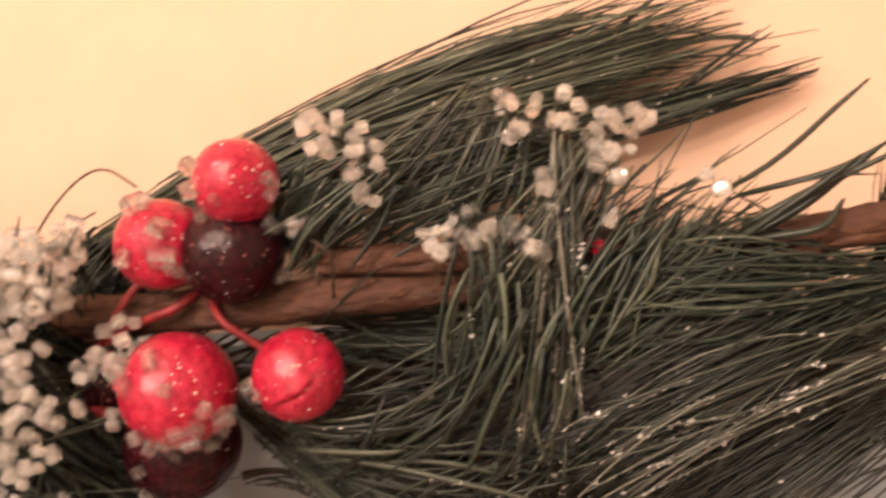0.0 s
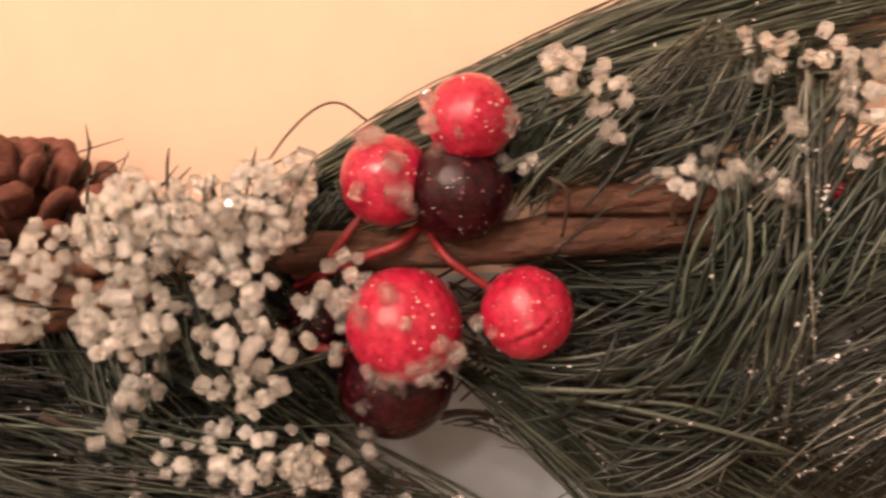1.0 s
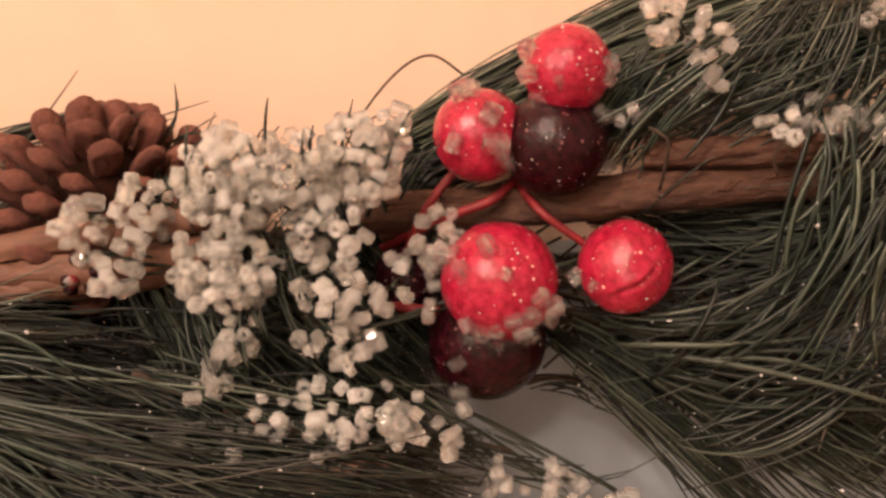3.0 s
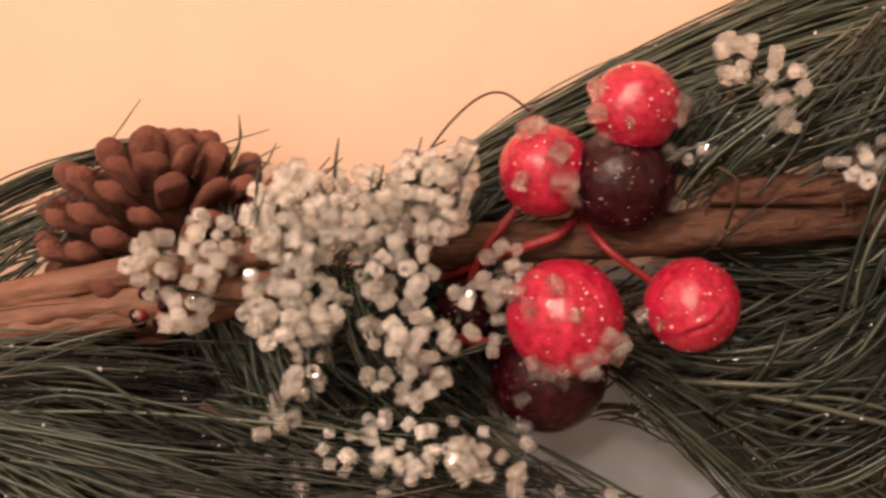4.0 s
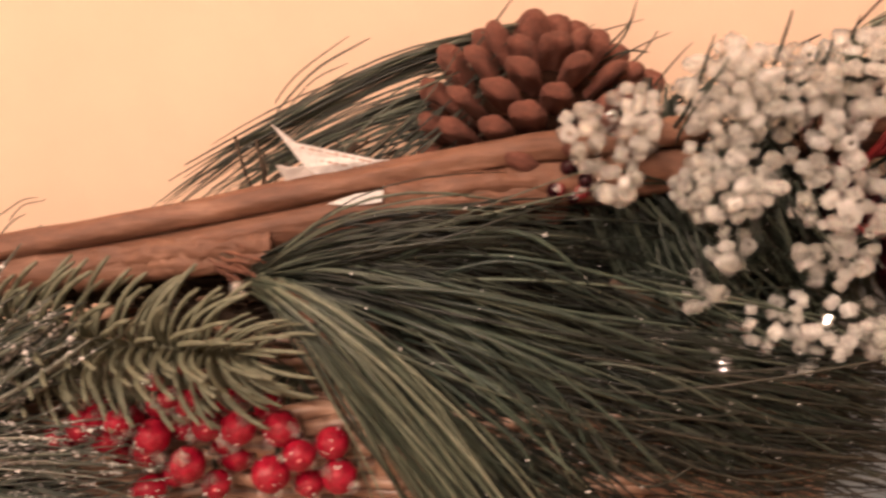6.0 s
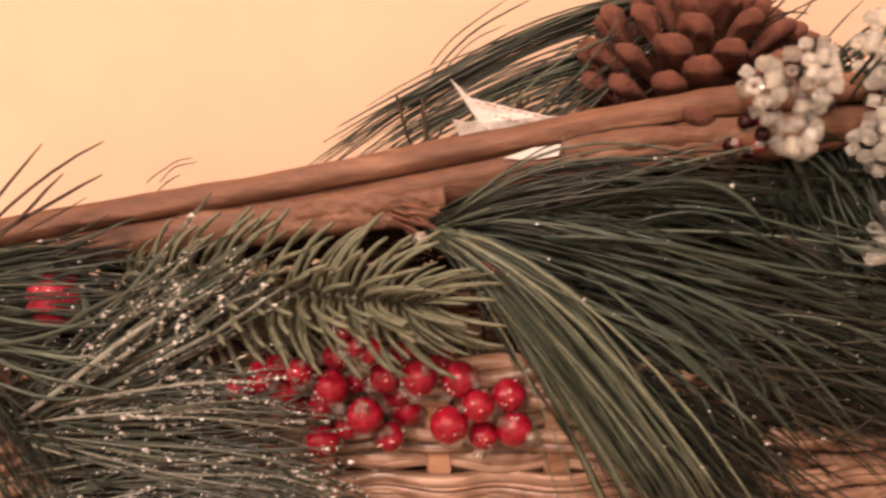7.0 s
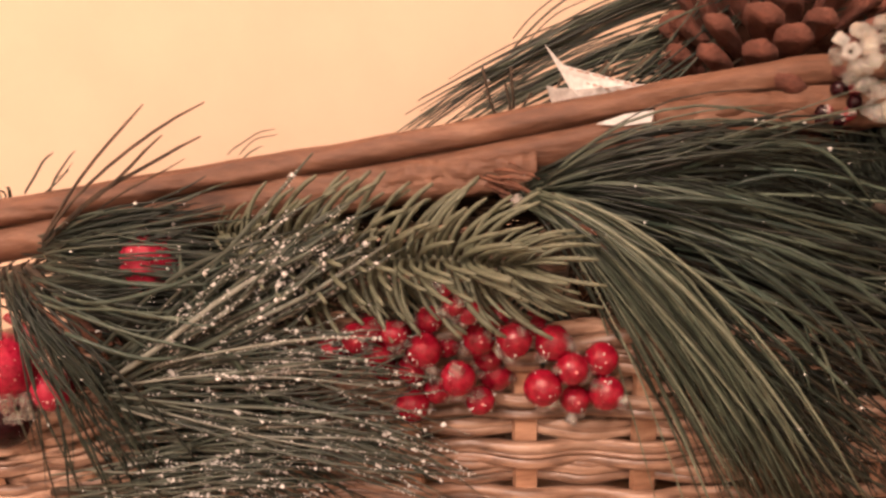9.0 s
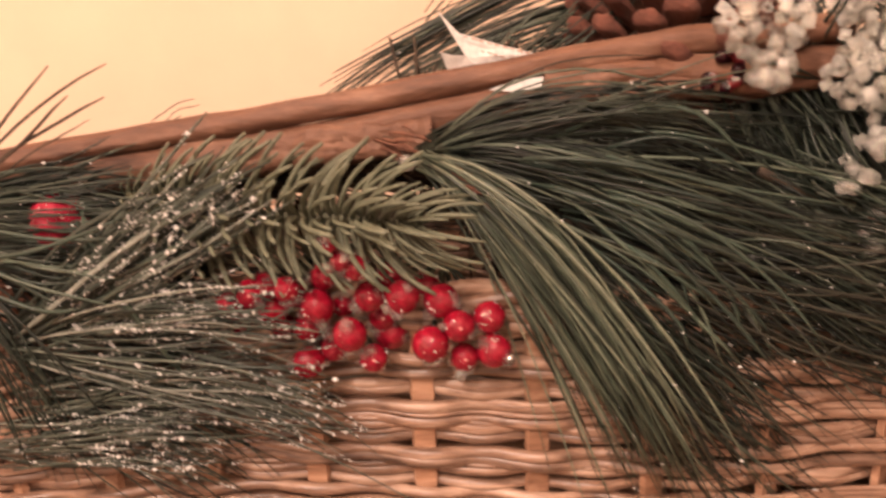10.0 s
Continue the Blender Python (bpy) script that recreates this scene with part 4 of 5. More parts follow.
spray(GREEN, [(-0.0718, 0.0060, 0.0750), (-0.0527, 0.0040, 0.0642), (-0.0344, 0.0060, 0.0500), (-0.0150, 0.0100, 0.0360)], 80, 60 * MM, 40 * MM, s0=0.4, s1=0.5)
spray("dark twig with a few short needles and beads", [(-0.0296, 0.0060, 0.0588), (-0.0157, 0.0060, 0.0571), (-0.0042, 0.0060, 0.0497), (0.0179, 0.0080, 0.0465)], 16, 12 * MM, 40 * MM, s0=0.6, s1=0.7, glitter=0.5)
spray("dark twig with a few short needles and beads", [(-0.0035, 0.0160, 0.0612), (0.0028, 0.0180, 0.0622), (0.0090, 0.0200, 0.0585), (0.0154, 0.0220, 0.0523)], 10, 10 * MM, 26 * MM, s0=0.5, s1=0.5, glitter=2)
# needle tips among the beads
for p, n in (([(-0.0560, 0.0100, 0.0950), (-0.0530, 0.0040, 0.1040), (-0.0500, -0.0010, 0.1100), (-0.0480, -0.0010, 0.1165)], 8),
             ([(-0.0400, 0.0100, 0.0950), (-0.0385, 0.0040, 0.1040), (-0.0370, 0.0000, 0.1100), (-0.0345, 0.0020, 0.1168)], 8),
             ([(-0.0310, 0.0120, 0.0960), (-0.0290, 0.0060, 0.1050), (-0.0270, 0.0020, 0.1100), (-0.0235, 0.0040, 0.1172)], 8),
             ([(-0.0440, 0.0060, 0.0980), (-0.0420, -0.0020, 0.0930), (-0.0395, -0.0060, 0.0860), (-0.0360, -0.0060, 0.0780)], 9),
             ([(-0.0560, 0.0040, 0.0900), (-0.0540, -0.0040, 0.0850), (-0.0500, -0.0070, 0.0790), (-0.0450, -0.0060, 0.0700)], 9)):
    spray("short dark needles standing among the ice beads", p, n, 40 * MM, 90 * MM, w=0.00030, s0=0.4, s1=0.5, glitter=0.5, stem=False, dev=0.8)
# behind the pine cone
spray(GREEN, [(-0.0743, 0.03, 0.1132), (-0.1026, 0.028, 0.1124), (-0.1274, 0.025, 0.0993), (-0.1522, 0.02, 0.0825)], 28, 30 * MM, 26 * MM, s0=0.3, s1=0.4, glitter=0.4, dev=0.35, mat=NEEDLE_OLIVE)
spray(GREEN, [(-0.081, 0.03, 0.1041), (-0.1015, 0.026, 0.1053), (-0.122, 0.024, 0.0955), (-0.1431, 0.02, 0.0835)], 26, 40 * MM, 40 * MM, s0=0.3, s1=0.4, glitter=0.5, dev=0.4, mat=NEEDLE_OLIVE)
spray(GREEN, [(-0.0851, 0.028, 0.097), (-0.0996, 0.022, 0.0995), (-0.1134, 0.02, 0.0944), (-0.1272, 0.016, 0.0876)], 16, 40 * MM, 40 * MM, s0=0.3, s1=0.4, glitter=0.5, dev=0.5, mat=NEEDLE_BLUE)
spray(GREEN, [(-0.1216, 0.0060, 0.0848), (-0.1095, 0.0100, 0.0949), (-0.0972, 0.0160, 0.1036), (-0.0839, 0.0220, 0.1133)], 15, 20 * MM, 60 * MM, s0=0.2, s1=0.4)
spray(GREEN, [(-0.1038, 0.0240, 0.0941), (-0.0945, 0.0240, 0.1004), (-0.0813, 0.0240, 0.1084), (-0.0668, 0.0260, 0.1126)], 12, 60 * MM, 60 * MM, s0=0.4, glitter=0.3)
spray(GREEN, [(-0.0713, 0.0280, 0.1051), (-0.0639, 0.0260, 0.1094), (-0.0603, 0.0240, 0.1127), (-0.0563, 0.0220, 0.1156)], 5, 20 * MM, 60 * MM, s0=0.2, s1=0.4, glitter=0.1, stem=False)
spray(GREEN, [(-0.0591, 0.0200, 0.0940), (-0.0541, 0.0180, 0.1006), (-0.0483, 0.0180, 0.1075), (-0.0445, 0.0180, 0.1112)], 16, 60 * MM, 100 * MM, s0=0.2, s1=0.4, glitter=0.1, stem=False, w=0.00026)
spray(GREEN, [(-0.1285, 0.0240, 0.0993), (-0.1213, 0.0220, 0.1061), (-0.1165, 0.0220, 0.1101), (-0.1108, 0.0220, 0.1132)], 3, 10 * MM, 30 * MM, s0=0.1, s1=0.2, glitter=0, stem=False)
# fan in the middle
spray(GREEN, [(-0.1259, -0.0100, 0.0815), (-0.1103, -0.0140, 0.0897), (-0.0905, -0.0130, 0.0922), (-0.0664, -0.0060, 0.0838)], 54, 8 * MM, 50 * MM, s0=0.12, s1=0.35, glitter=0.5, mat=NEEDLE_FAN, dev=1.3)
spray(GREEN, [(-0.1260, -0.0090, 0.0811), (-0.1076, -0.0140, 0.0847), (-0.0871, -0.0140, 0.0768), (-0.0532, -0.0080, 0.0569)], 70, 8 * MM, 72 * MM, s0=0.12, s1=0.35, glitter=0.8, mat=NEEDLE_FAN, dev=1.4)
spray(GREEN, [(-0.1249, -0.0110, 0.0814), (-0.1131, -0.0180, 0.0790), (-0.0985, -0.0220, 0.0642), (-0.0805, -0.0220, 0.0252)], 105, 8 * MM, 90 * MM, w=0.00026, s0=0.12, s1=0.25, glitter=0.9, mat=NEEDLE_OLIVE, dev=0.75)
spray(GREEN, [(-0.1081, -0.0060, 0.0740), (-0.0948, -0.0080, 0.0675), (-0.0751, -0.0080, 0.0525), (-0.0476, -0.0080, 0.0276)], 50, 20 * MM, 100 * MM, s0=0.25, s1=0.4, glitter=1.6)
spray(GREEN, [(-0.1116, 0.0040, 0.0735), (-0.0866, 0.0020, 0.0654), (-0.0608, 0.0020, 0.0519), (-0.0227, 0.0040, 0.0322)], 100, 40 * MM, 150 * MM, s0=0.5, s1=0.4, glitter=1.0)
spray(GREEN, [(-0.0871, -0.0020, 0.0667), (-0.0629, 0.0000, 0.0565), (-0.0377, 0.0040, 0.0494), (-0.0230, 0.0060, 0.0430)], 120, 40 * MM, 90 * MM, s0=0.4, s1=0.5, glitter=1.6)
spray(GREEN, [(-0.1021, -0.0040, 0.0679), (-0.0860, -0.0040, 0.0548), (-0.0711, -0.0040, 0.0389), (-0.0531, -0.0060, 0.0136)], 90, 40 * MM, 110 * MM, s0=0.3, s1=0.4, glitter=1.6)
spray(GREEN, [(-0.0907, -0.0120, 0.0741), (-0.0716, -0.0160, 0.0680), (-0.0540, -0.0160, 0.0577), (-0.0337, -0.0100, 0.0403)], 60, 20 * MM, 90 * MM, s0=0.4, s1=0.4, glitter=1.2)
spray(GREEN, [(-0.0780, -0.0120, 0.0719), (-0.0584, -0.0140, 0.0648), (-0.0401, -0.0120, 0.0551), (-0.0121, -0.0040, 0.0454)], 80, 30 * MM, 80 * MM, s0=0.4, s1=0.4, glitter=1.6)
spray(GREEN, [(-0.0672, -0.0060, 0.0770), (-0.0507, -0.0060, 0.0675), (-0.0345, -0.0040, 0.0588), (-0.0130, 0.0020, 0.0529)], 90, 60 * MM, 80 * MM, s0=0.4, s1=0.4)
spray(GREEN, [(-0.0367, 0.0280, 0.1016), (-0.0331, 0.0260, 0.0934), (-0.0296, 0.0260, 0.0865), (-0.0241, 0.0260, 0.0771)], 90, 90 * MM, 90 * MM, s0=0.3, s1=0.3, glitter=0.2)
spray(GREEN, [(-0.0219, 0.0300, 0.1056), (-0.0289, 0.0300, 0.0985), (-0.0385, 0.0300, 0.0901), (-0.0491, 0.0300, 0.0766)], 120, 60 * MM, 110 * MM, s0=0.3, s1=0.3, glitter=0.2)
spray(GREEN, [(-0.0706, 0.0140, 0.1000), (-0.0678, 0.0100, 0.0910), (-0.0637, 0.0080, 0.0809), (-0.0558, 0.0080, 0.0647)], 90, 60 * MM, 120 * MM, s0=0.3, s1=0.3, glitter=0.5)
spray(GREEN, [(-0.0831, 0.0160, 0.0866), (-0.0690, 0.0140, 0.0848), (-0.0546, 0.0120, 0.0808), (-0.0368, 0.0120, 0.0757)], 110, 60 * MM, 90 * MM, s0=0.3, s1=0.3, glitter=0.5)
spray(GREEN, [(-0.1094, -0.0120, 0.0693), (-0.0962, -0.0180, 0.0628), (-0.0802, -0.0180, 0.0527), (-0.0541, -0.0080, 0.0296)], 40, 30 * MM, 120 * MM, s0=0.4, s1=0.4, glitter=1.2, dev=1.5)
spray(GREEN, [(-0.1016, -0.0120, 0.0600), (-0.0909, -0.0180, 0.0505), (-0.0791, -0.0180, 0.0399), (-0.0559, -0.0080, 0.0125)], 44, 30 * MM, 130 * MM, s0=0.4, s1=0.4, glitter=1.2, dev=1.5)
# fills the gaps between bunches; their shade is in the needle colour
INNER = "inner needles deep in the garland, coloured dark as shade"
spray(INNER, [(-0.1163, 0.0060, 0.0765), (-0.0952, 0.0040, 0.0770), (-0.0754, 0.0040, 0.0745), (-0.0536, 0.0080, 0.0657)], 130, 50 * MM, 70 * MM, s0=0.6, s1=0.6, glitter=0.3, mat=NEEDLE_SHADED, dev=1.5)
spray(INNER, [(-0.1007, 0.0000, 0.0746), (-0.0811, -0.0020, 0.0688), (-0.0619, -0.0020, 0.0621), (-0.0328, 0.0040, 0.0517)], 130, 50 * MM, 70 * MM, s0=0.6, s1=0.6, glitter=0.6, mat=NEEDLE_SHADED, dev=1.5)
spray(INNER, [(-0.1002, -0.0130, 0.0706), (-0.0784, -0.0145, 0.0609), (-0.0585, -0.0145, 0.0545), (-0.0140, -0.0100, 0.0473)], 150, 60 * MM, 90 * MM, s0=0.6, s1=0.6, glitter=0.9, mat=NEEDLE_SHADED, dev=1.2)
spray(INNER, [(-0.1065, -0.0120, 0.0712), (-0.0934, -0.0140, 0.0598), (-0.0799, -0.0145, 0.0473), (-0.0631, -0.0145, 0.0272)], 120, 60 * MM, 110 * MM, s0=0.6, s1=0.6, glitter=0.9, mat=NEEDLE_SHADED, dev=1.2)
spray(INNER, [(-0.2101, -0.0120, 0.0597), (-0.1928, -0.0140, 0.0562), (-0.1786, -0.0145, 0.0521), (-0.1624, -0.0145, 0.0500)], 110, 60 * MM, 90 * MM, s0=0.6, s1=0.6, glitter=0.6, mat=NEEDLE_SHADED, dev=1.2)
spray(GREEN, [(0.0217, 0.0150, 0.1194), (0.0170, 0.0140, 0.1153), (0.0132, 0.0160, 0.1092), (0.0101, 0.0220, 0.1003)], 70, 50 * MM, 60 * MM, s0=0.4, s1=0.4, glitter=0.5, mat=NEEDLE_BLUE)
# left of the basket front
spray(GREEN, [(-0.2101, -0.0120, 0.0735), (-0.1996, -0.0140, 0.0769), (-0.1882, -0.0140, 0.0783), (-0.1759, -0.0120, 0.0790)], 44, 12 * MM, 40 * MM, s0=0.15, s1=0.5, glitter=0.4)
spray(GREEN, [(-0.2115, -0.0100, 0.0722), (-0.1924, -0.0160, 0.0724), (-0.1798, -0.0140, 0.0683), (-0.1596, -0.0080, 0.0656)], 70, 12 * MM, 90 * MM, s0=0.15, s1=0.6, glitter=0.8)
for p in ([(-0.2088, -0.0130, 0.0744), (-0.2036, -0.0140, 0.0820), (-0.1960, -0.0140, 0.0899), (-0.1865, -0.0140, 0.0989)],
          [(-0.2090, -0.0130, 0.0739), (-0.2005, -0.0150, 0.0844), (-0.1890, -0.0150, 0.0930), (-0.1765, -0.0140, 0.0981)],
          [(-0.2090, -0.0120, 0.0740), (-0.2018, -0.0140, 0.0810), (-0.1916, -0.0140, 0.0869), (-0.1829, -0.0140, 0.0943)],
          [(-0.2084, -0.0120, 0.0740), (-0.1978, -0.0150, 0.0833), (-0.1880, -0.0150, 0.0881), (-0.1781, -0.0140, 0.0921)],
          [(-0.2086, -0.0120, 0.0735), (-0.1998, -0.0140, 0.0810), (-0.1897, -0.0140, 0.0864), (-0.1812, -0.0140, 0.0906)]):
    spray("long brownish pine needles standing up from the garland", p, 1, 2 * MM, 5 * MM, w=0.00034, s0=0.05, s1=0.06, glitter=1.0, mat=TWIG, stem=False, dev=0.15)
spray(GREEN, [(-0.2157, -0.0140, 0.0693), (-0.2081, -0.0220, 0.0599), (-0.2047, -0.0240, 0.0457), (-0.2032, -0.0220, 0.0233)], 18, 14 * MM, 120 * MM, s0=0.15, glitter=0.8, dev=1.2)
spray(GREEN, [(-0.2157, -0.0140, 0.0693), (-0.2112, -0.0220, 0.0599), (-0.1950, -0.0240, 0.0546), (-0.1886, -0.0180, 0.0233)], 22, 14 * MM, 90 * MM, s0=0.1, glitter=0.8)
spray(GREEN, [(-0.2174, -0.0120, 0.0663), (-0.2015, -0.0180, 0.0624), (-0.1843, -0.0180, 0.0625), (-0.1559, -0.0120, 0.0620)], 40, 30 * MM, 110 * MM, s0=0.1, s1=0.5, glitter=0.8)
spray(FROSTY, [(-0.2017, -0.0180, 0.0492), (-0.1806, -0.0240, 0.0590), (-0.1653, -0.0260, 0.0720), (-0.1487, -0.0240, 0.0816)], 60, 24 * MM, 44 * MM, w=0.0004, s0=0.4, s1=0.4, glitter=13, mat=NEEDLE_FROST, dev=1.2, wave=0.0006)
spray(FROSTY, [(-0.2029, -0.0180, 0.0480), (-0.1810, -0.0240, 0.0558), (-0.1628, -0.0260, 0.0591), (-0.1426, -0.0260, 0.0567)], 40, 20 * MM, 44 * MM, s0=0.4, s1=0.4, glitter=10, mat=NEEDLE_FROST, dev=1.2, wave=0.0006)
spray(FROSTY, [(-0.2010, -0.0200, 0.0480), (-0.1783, -0.0240, 0.0462), (-0.1564, -0.0260, 0.0455), (-0.1342, -0.0240, 0.0337)], 34, 16 * MM, 50 * MM, s0=0.4, s1=0.3, glitter=9, mat=NEEDLE_FROST, dev=1.2, wave=0.0006)
spray(FROSTY, [(-0.2028, -0.0180, 0.0364), (-0.1790, -0.0240, 0.0406), (-0.1606, -0.0240, 0.0465), (-0.1388, -0.0220, 0.0445)], 26, 26 * MM, 44 * MM, s0=0.4, s1=0.4, glitter=9, mat=NEEDLE_FROST, dev=1.2, wave=0.0006)
spray(GREEN, [(-0.2105, -0.0100, 0.0448), (-0.1911, -0.0140, 0.0389), (-0.1760, -0.0160, 0.0345), (-0.1559, -0.0160, 0.0228)], 110, 60 * MM, 150 * MM, s0=0.3, s1=0.5, glitter=1.8)
spray(GREEN, [(-0.2112, -0.0080, 0.0461), (-0.1914, -0.0100, 0.0474), (-0.1761, -0.0120, 0.0439), (-0.1574, -0.0120, 0.0418)], 100, 60 * MM, 130 * MM, s0=0.3, s1=0.5, glitter=1.2)
spray(GREEN, [(-0.2175, -0.0040, 0.0653), (-0.1959, -0.0060, 0.0638), (-0.1804, -0.0060, 0.0593), (-0.1553, -0.0060, 0.0571)], 120, 60 * MM, 120 * MM, s0=0.4, s1=0.5, glitter=0.8)
spray(FROSTY, [(-0.2152, -0.0180, 0.0250), (-0.1903, -0.0240, 0.0307), (-0.1753, -0.0260, 0.0382), (-0.1590, -0.0220, 0.0295)], 40, 40 * MM, 70 * MM, s0=0.4, s1=0.4, glitter=9, mat=NEEDLE_FROST, dev=1.2, wave=0.0006)
# needles drawn across the half-hidden berry
spray(GREEN, [(-0.2094, -0.017, 0.0723), (-0.1943, -0.02, 0.0764), (-0.1829, -0.02, 0.0752), (-0.1682, -0.018, 0.0755)], 6, 14 * MM, 30 * MM, s0=0.2, s1=0.3, glitter=0.8, dev=0.7, stem=False)
spray(GREEN, [(-0.2113, -0.017, 0.0681), (-0.1944, -0.02, 0.0704), (-0.1826, -0.02, 0.0708), (-0.17, -0.018, 0.0674)], 5, 14 * MM, 24 * MM, s0=0.2, s1=0.3, glitter=0.8, dev=0.7, stem=False)
# small tips behind the long stick
spray(GREEN, [(-0.2276, 0.0180, 0.0718), (-0.2233, 0.0180, 0.0754), (-0.2204, 0.0180, 0.0778), (-0.2175, 0.0180, 0.0802)], 7, 40 * MM, 60 * MM, s0=0.2, s1=0.4, stem=False, glitter=0.4)
spray(GREEN, [(-0.1836, 0.0180, 0.0762), (-0.1798, 0.0180, 0.0796), (-0.1762, 0.0180, 0.0808), (-0.1726, 0.0180, 0.0819)], 5, 40 * MM, 50 * MM, s0=0.2, s1=0.4, stem=False, glitter=0.2)
ice_sprig(LOOSE, (-0.2332, 0.0180, 0.0749), 20 * MM, 16 * MM, 4, (-0.2354, 0.0180, 0.0644), 0.0024)

# brown inner stems that hold the garland together
for line in ([(-0.2639, 0.0160, 0.0522), (-0.1869, 0.0140, 0.0581), (-0.1289, 0.0100, 0.0655), (-0.0678, 0.0160, 0.0712), (-0.0353, 0.0280, 0.0768), (0.0187, 0.0300, 0.0757), (0.0899, 0.0300, 0.0777), (0.1517, 0.0300, 0.0737)],
             [(-0.1183, 0.0060, 0.0668), (-0.0865, 0.0060, 0.0520), (-0.0471, 0.0140, 0.0626), (-0.0397, 0.0260, 0.0732)],
             [(0.0057, 0.0300, 0.0692), (0.0350, 0.0300, 0.0507), (0.0697, 0.0300, 0.0366)],
             [(-0.1303, 0.0120, 0.0857), (-0.0989, 0.0140, 0.0842), (-0.0784, 0.0160, 0.0830), (-0.0523, 0.0220, 0.0827)],
             [(-0.1995, 0.0080, 0.0684), (-0.1650, 0.0080, 0.0727), (-0.1322, 0.0060, 0.0753)]):
    core = thing("garland_stem", "brown twisted garland stem with short dark fibres", "garland stem")
    core.location = line[0]
    path = through_points(np.array(line) - np.array(line[0]), 60)
    rng = np.random.default_rng(len(line))
    tubes("wire", [(path, 0.0014)], TWIG, core, "brown twisted wire", 7)
    hairs = []
    for i in range(1100):
        k = rng.integers(0, 59)
        p = path[k] + (path[k + 1] - path[k]) * rng.random()
        d = path[min(k + 3, 59)] - path[max(k - 3, 0)]
        d /= np.linalg.norm(d)
        o = rng.normal(0, 1, 3) * (1, 0.35, 0.8 if len(line) > 3 else 0.35)
        q = p + d * rng.uniform(0.004, 0.016) + o * 0.0075
        q[1] = min(q[1], 0.036 - line[0][1])
        hairs.append((np.linspace(p, q, 3) + rng.normal(0, 0.0006, (3, 3)), 0.0003))
    tagged(tubes("fuzz", hairs, TWIG, core), kind="stuff")

BRACT = plain("papery brown bract", [(0.3, (0.08, 0.028, 0.016)), (0.7, (0.18, 0.075, 0.042))], 300, 0.8)
for p, n in (
    ([(-0.1328, -0.0060, 0.0829), (-0.1296, -0.0100, 0.0837), (-0.1267, -0.0110, 0.0828), (-0.1231, -0.0100, 0.0808)], 16),
    ([(-0.1211, -0.0140, 0.0815), (-0.1175, -0.0160, 0.0793), (-0.1139, -0.0170, 0.0763), (-0.1112, -0.0170, 0.0733)], 12),
    ([(-0.1083, -0.0120, 0.0753), (-0.1048, -0.0140, 0.0721), (-0.1019, -0.0140, 0.0680), (-0.0991, -0.0140, 0.0639)], 12),
    ([(-0.0977, -0.0100, 0.0621), (-0.0901, -0.0120, 0.0545), (-0.0832, -0.0120, 0.0480), (-0.0748, -0.0120, 0.0380)], 18),
    ([(0.0384, 0.0100, 0.0682), (0.0427, 0.0080, 0.0659), (0.0465, 0.0080, 0.0635), (0.0520, 0.0100, 0.0611)], 14),
    ([(-0.2136, -0.0140, 0.0693), (-0.2052, -0.0180, 0.0645), (-0.2002, -0.0180, 0.0581), (-0.1971, -0.0160, 0.0504)], 16),
    ([(-0.0571, -0.0040, 0.0728), (-0.0507, -0.0060, 0.0706), (-0.0443, -0.0060, 0.0674), (-0.0375, -0.0040, 0.0652)], 12),
):
    spray("brown papery bracts along a needle stem", p, n, 14 * MM, 26 * MM, w=0.00032, s0=0.8, s1=0.6, glitter=0.3, mat=BRACT, dev=1.5)
ice_sprig("single clear bead on the knot of needles", (-0.1258, -0.0120, 0.0818), 8 * MM, 8 * MM, 1, (-0.1262, -0.0060, 0.0801), 0.0024)
lump = thing("beaded_bud", "dark red bud crusted with small clear beads", "bud")
lump.location = (-0.0739, 0.0000, 0.0930)
rng = random.Random(4)
for k in range(16):
    bm = bmesh.new()
    bmesh.ops.create_icosphere(bm, subdivisions=2, radius=0.0013)
    ob = part("grain", bm, DARK_RED if k % 3 else RED_STEM, lump)
    ob.location = (rng.uniform(-0.0035, 0.0035), rng.uniform(-0.001, 0.002), rng.uniform(-0.0035, 0.0035))
    if k % 3 == 0:
        bead(Vector(lump.location) + ob.location + Vector((0, -0.001, 0.0005)), 0.0016, lump, lump.location)

# ---- spruce branch ----


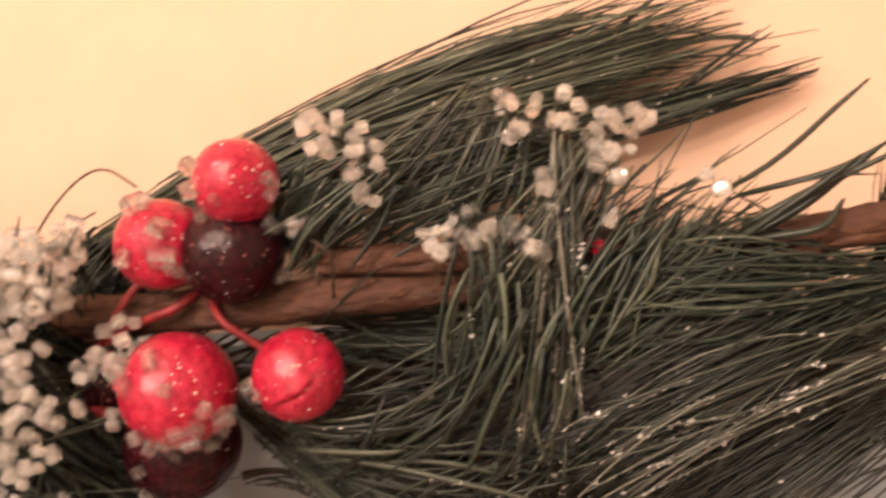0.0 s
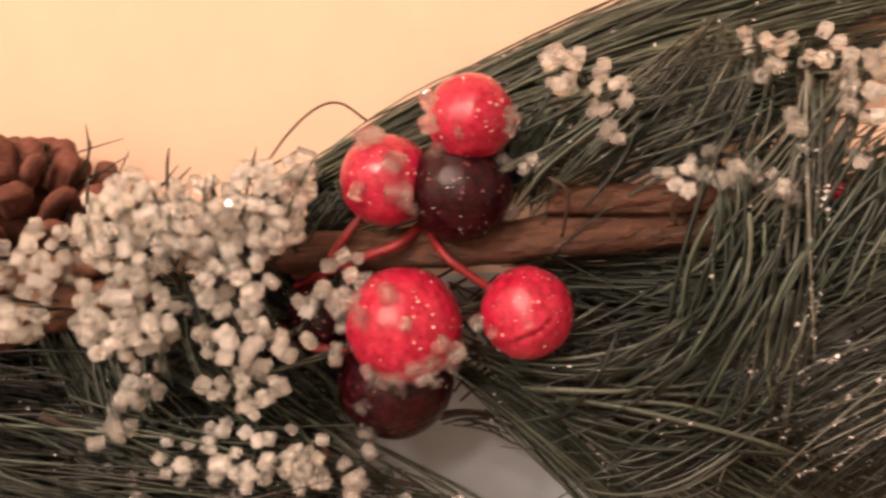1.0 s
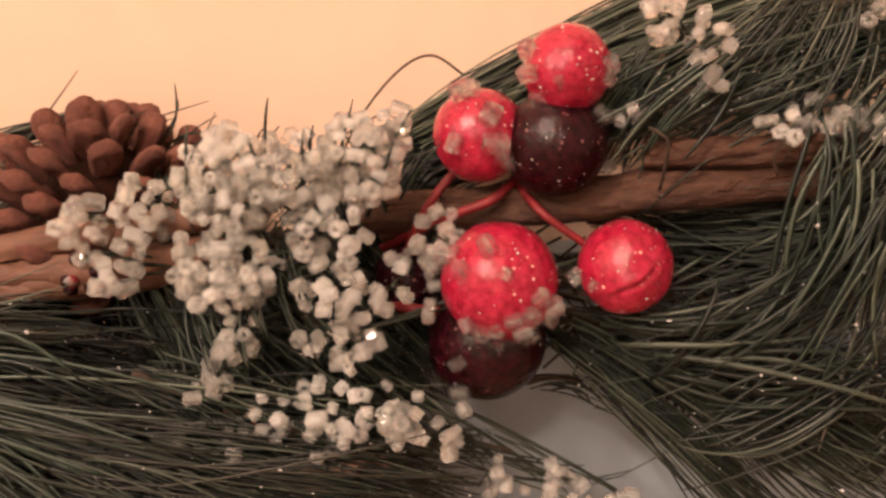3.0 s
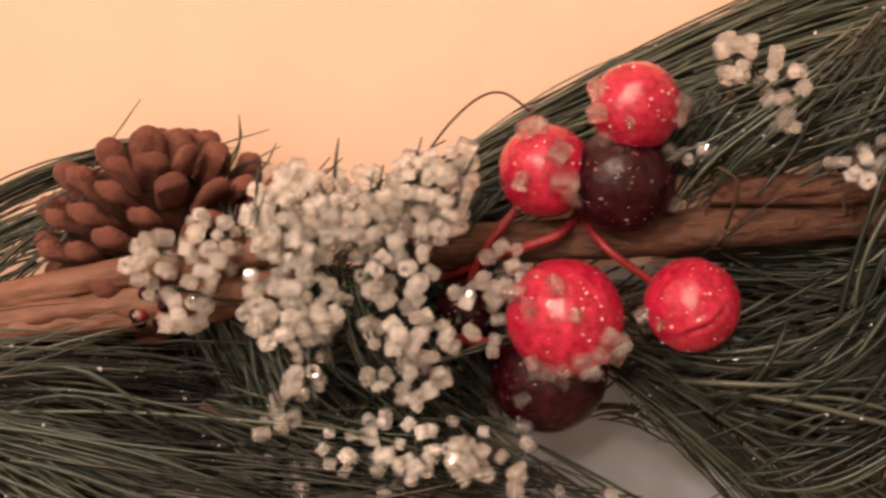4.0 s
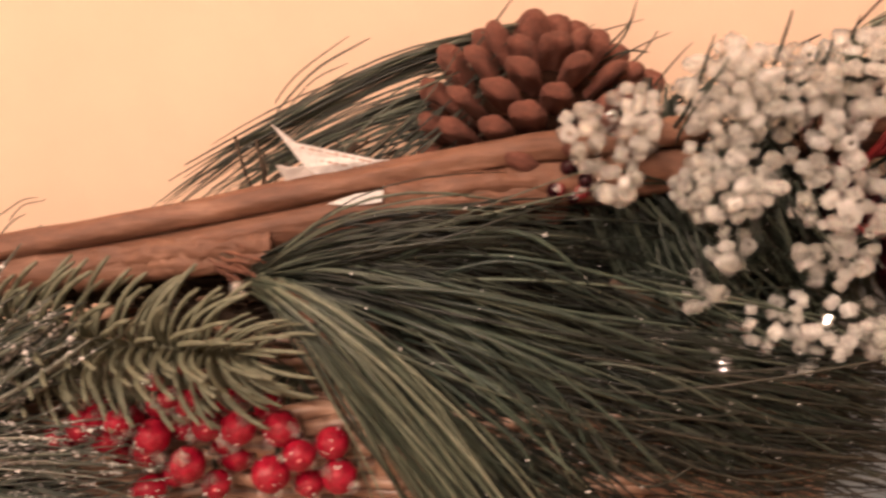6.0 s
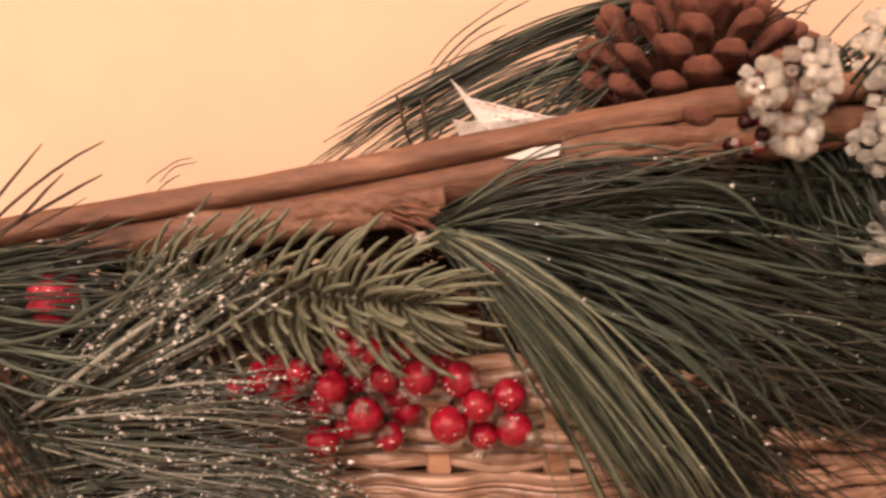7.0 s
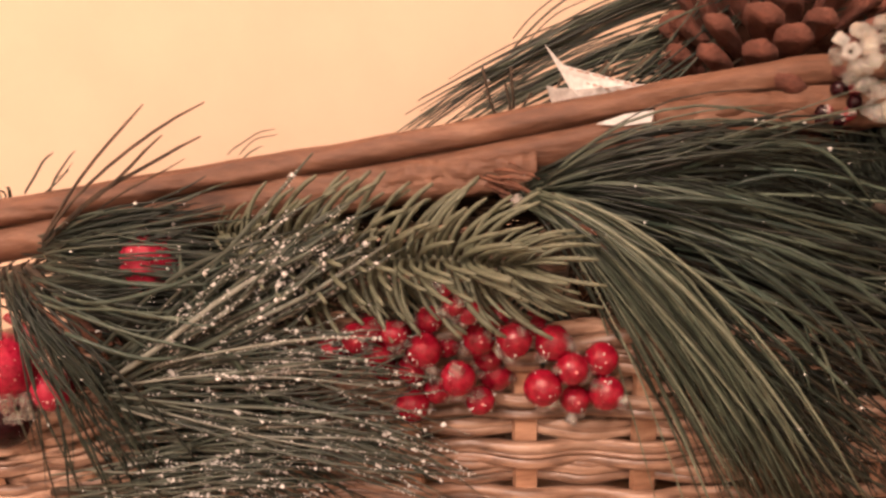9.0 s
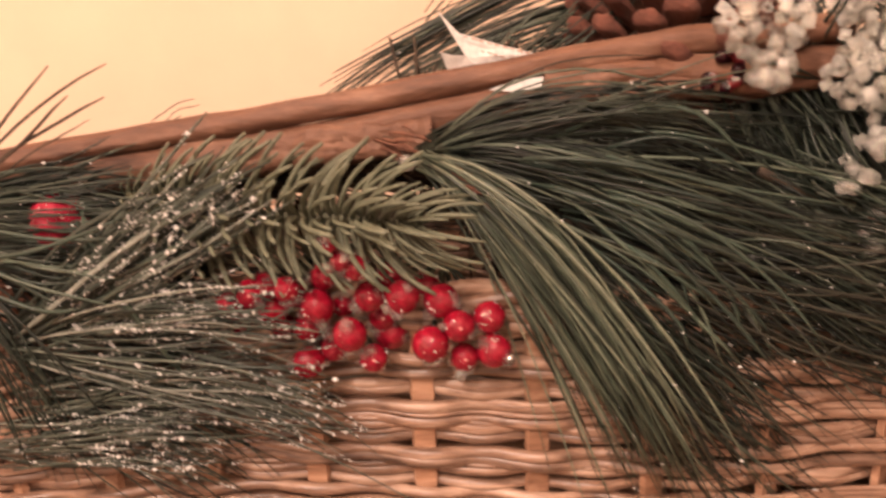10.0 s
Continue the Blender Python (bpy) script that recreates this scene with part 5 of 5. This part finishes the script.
def spruce_branch(pts, rows=42):
    top = thing("spruce_branch", "olive green artificial spruce branch with short curved needles", "spruce branch")
    top.location = pts[0]
    line = through_points(np.array(pts) - np.array(pts[0]), rows)
    tubes("spine", [(line, np.linspace(0.0011, 0.0006, rows))], SPRUCE, top, "", 7)
    rng = np.random.default_rng(12)
    shapes = []
    for k in range(5):
        s = np.linspace(0, 1, 8)
        bend = 0.40 + 0.2 * k / 4
        c = np.stack([s - 0.15 * s * s, 0 * s, bend * s * s], 1) * 0.0148
        v, f = tube_data(c, 0.00045 * np.array([0.9, 1, 1.05, 1.05, 1, 1.0, 0.9, 0.6]), 6)
        me = bpy.data.meshes.new("needle")
        me.from_pydata([tuple(q) for q in v], [], f)
        me.polygons.foreach_set("use_smooth", [True] * len(me.polygons))
        me.materials.append(SPRUCE)
        shapes.append(me)
    for i in range(rows - 1):
        tan = Vector(line[min(i + 1, rows - 1)] - line[max(i - 1, 0)]).normalized()
        for k in range(5):
            a = (0.15, -0.75, -1.57, -2.4, 3.0)[k] + rng.uniform(-0.25, 0.25)
            side = (Vector((0, 0, 1)) * math.cos(a) + Vector((0, 1, 0)) * math.sin(a))
            side = (side - tan * side.dot(tan)).normalized()
            if side.y > 0.55:
                continue
            lean = rng.uniform(1.5, 1.8) * (1 - 0.5 * (i / rows) ** 5)
            x = (tan * math.cos(lean) + side * math.sin(lean)).normalized()
            zz = (tan - x * tan.dot(x)).normalized()
            m = Matrix((x, zz.cross(x), zz)).transposed().to_4x4()
            ob = new("needle", shapes[rng.integers(0, 5)])
            ob.parent = top
            size = rng.uniform(0.8, 1.1) * (1.0 if i < rows - 8 else 0.8) * (0.5 + 0.5 * min(1, i / 8))
            ob.matrix_basis = Matrix.Translation(Vector(line[i])) @ m @ Matrix.Scale(size, 4)
    return top


spruce_branch([(-0.1784, -0.0100, 0.0740), (-0.1644, -0.0140, 0.0733), (-0.1485, -0.0170, 0.0728), (-0.1344, -0.0190, 0.0729), (-0.1235, -0.0200, 0.0720)])

# ---- paper tag ----
tag = thing("paper_tag", "torn white paper tag with small brown print", "tag")
tag.location = (-0.1122, 0.0120, 0.0952)


def sheet(name, corners, thick, mat, parent, shift=0.0):
    bm = bmesh.new()
    o = parent.location
    front = [bm.verts.new(Vector(c) - o + Vector((0, -shift, 0))) for c in corners]
    back = [bm.verts.new(Vector(c) - o + Vector((0, thick - shift, 0))) for c in corners]
    bm.faces.new(front)
    bm.faces.new(back[::-1])
    for i in range(len(corners)):
        j = (i + 1) % len(corners)
        bm.faces.new((front[j], front[i], back[i], back[j]))
    bmesh.ops.recalc_face_normals(bm, faces=bm.faces[:])
    return part(name, bm, mat, parent, smooth=False)


sheet("paper", [(-0.1221, -0.001, 0.1045), (-0.1188, 0.001, 0.1006), (-0.1117, 0.003, 0.0982), (-0.1059, 0.004, 0.0965), (-0.1007, 0.005, 0.0962), (-0.1023, 0.005, 0.0913), (-0.1116, 0.004, 0.0908), (-0.118, 0.003, 0.0925), (-0.1176, 0.001, 0.0963)], 0.0003, PAPER, tag)
sheet("folded_corner", [(-0.1218, -0.002, 0.0978), (-0.1198, -0.001, 0.097), (-0.1174, 0.0, 0.0969), (-0.1155, 0.002, 0.0927), (-0.1208, 0.0, 0.094)], 0.0003, PAPER, tag)
sheet("lower_corner", [(-0.1134, -0.0035, 0.0914), (-0.1086, -0.0035, 0.093), (-0.104, -0.0035, 0.0935), (-0.1044, -0.0035, 0.0916), (-0.109, -0.0035, 0.091)], 0.0003, PAPER, tag)
for a, b, n in (((-0.1179, 0.0005, 0.1), (-0.106, 0.0025, 0.0964), 9), ((-0.115, 0.0012, 0.0974), (-0.1107, 0.0032, 0.0958), 4), ((-0.1098, 0.0025, 0.0959), (-0.1049, 0.0045, 0.0948), 4)):
    a, b = Vector(a), Vector(b)
    for k in range(n):
        u, w = a.lerp(b, k / n), a.lerp(b, (k + 0.55 + 0.25 * (k % 2)) / n)
        up = Vector((0, 0, 0.00030 if k % 3 else 0.00022))
        sheet("print_line", [u, w, w + up, u + up], 0.0001, INK, tag, 0.0003)

# ---- thin wire curl ----
curl = thing("wire_curl", "thin brown wire curling out of the garland", "wire")
curl.location = (-0.0321, 0.0120, 0.1068)
tubes("wire", [(through_points(np.array([(-0.0321, 0.0120, 0.1068), (-0.0292, 0.0120, 0.1119), (-0.0245, 0.0130, 0.1176), (-0.0196, 0.0140, 0.1215), (-0.0154, 0.0140, 0.1223), (-0.0111, 0.0140, 0.1191)]) - np.array(curl.location), 30), 0.00022)], TWIG, curl, "", 5)
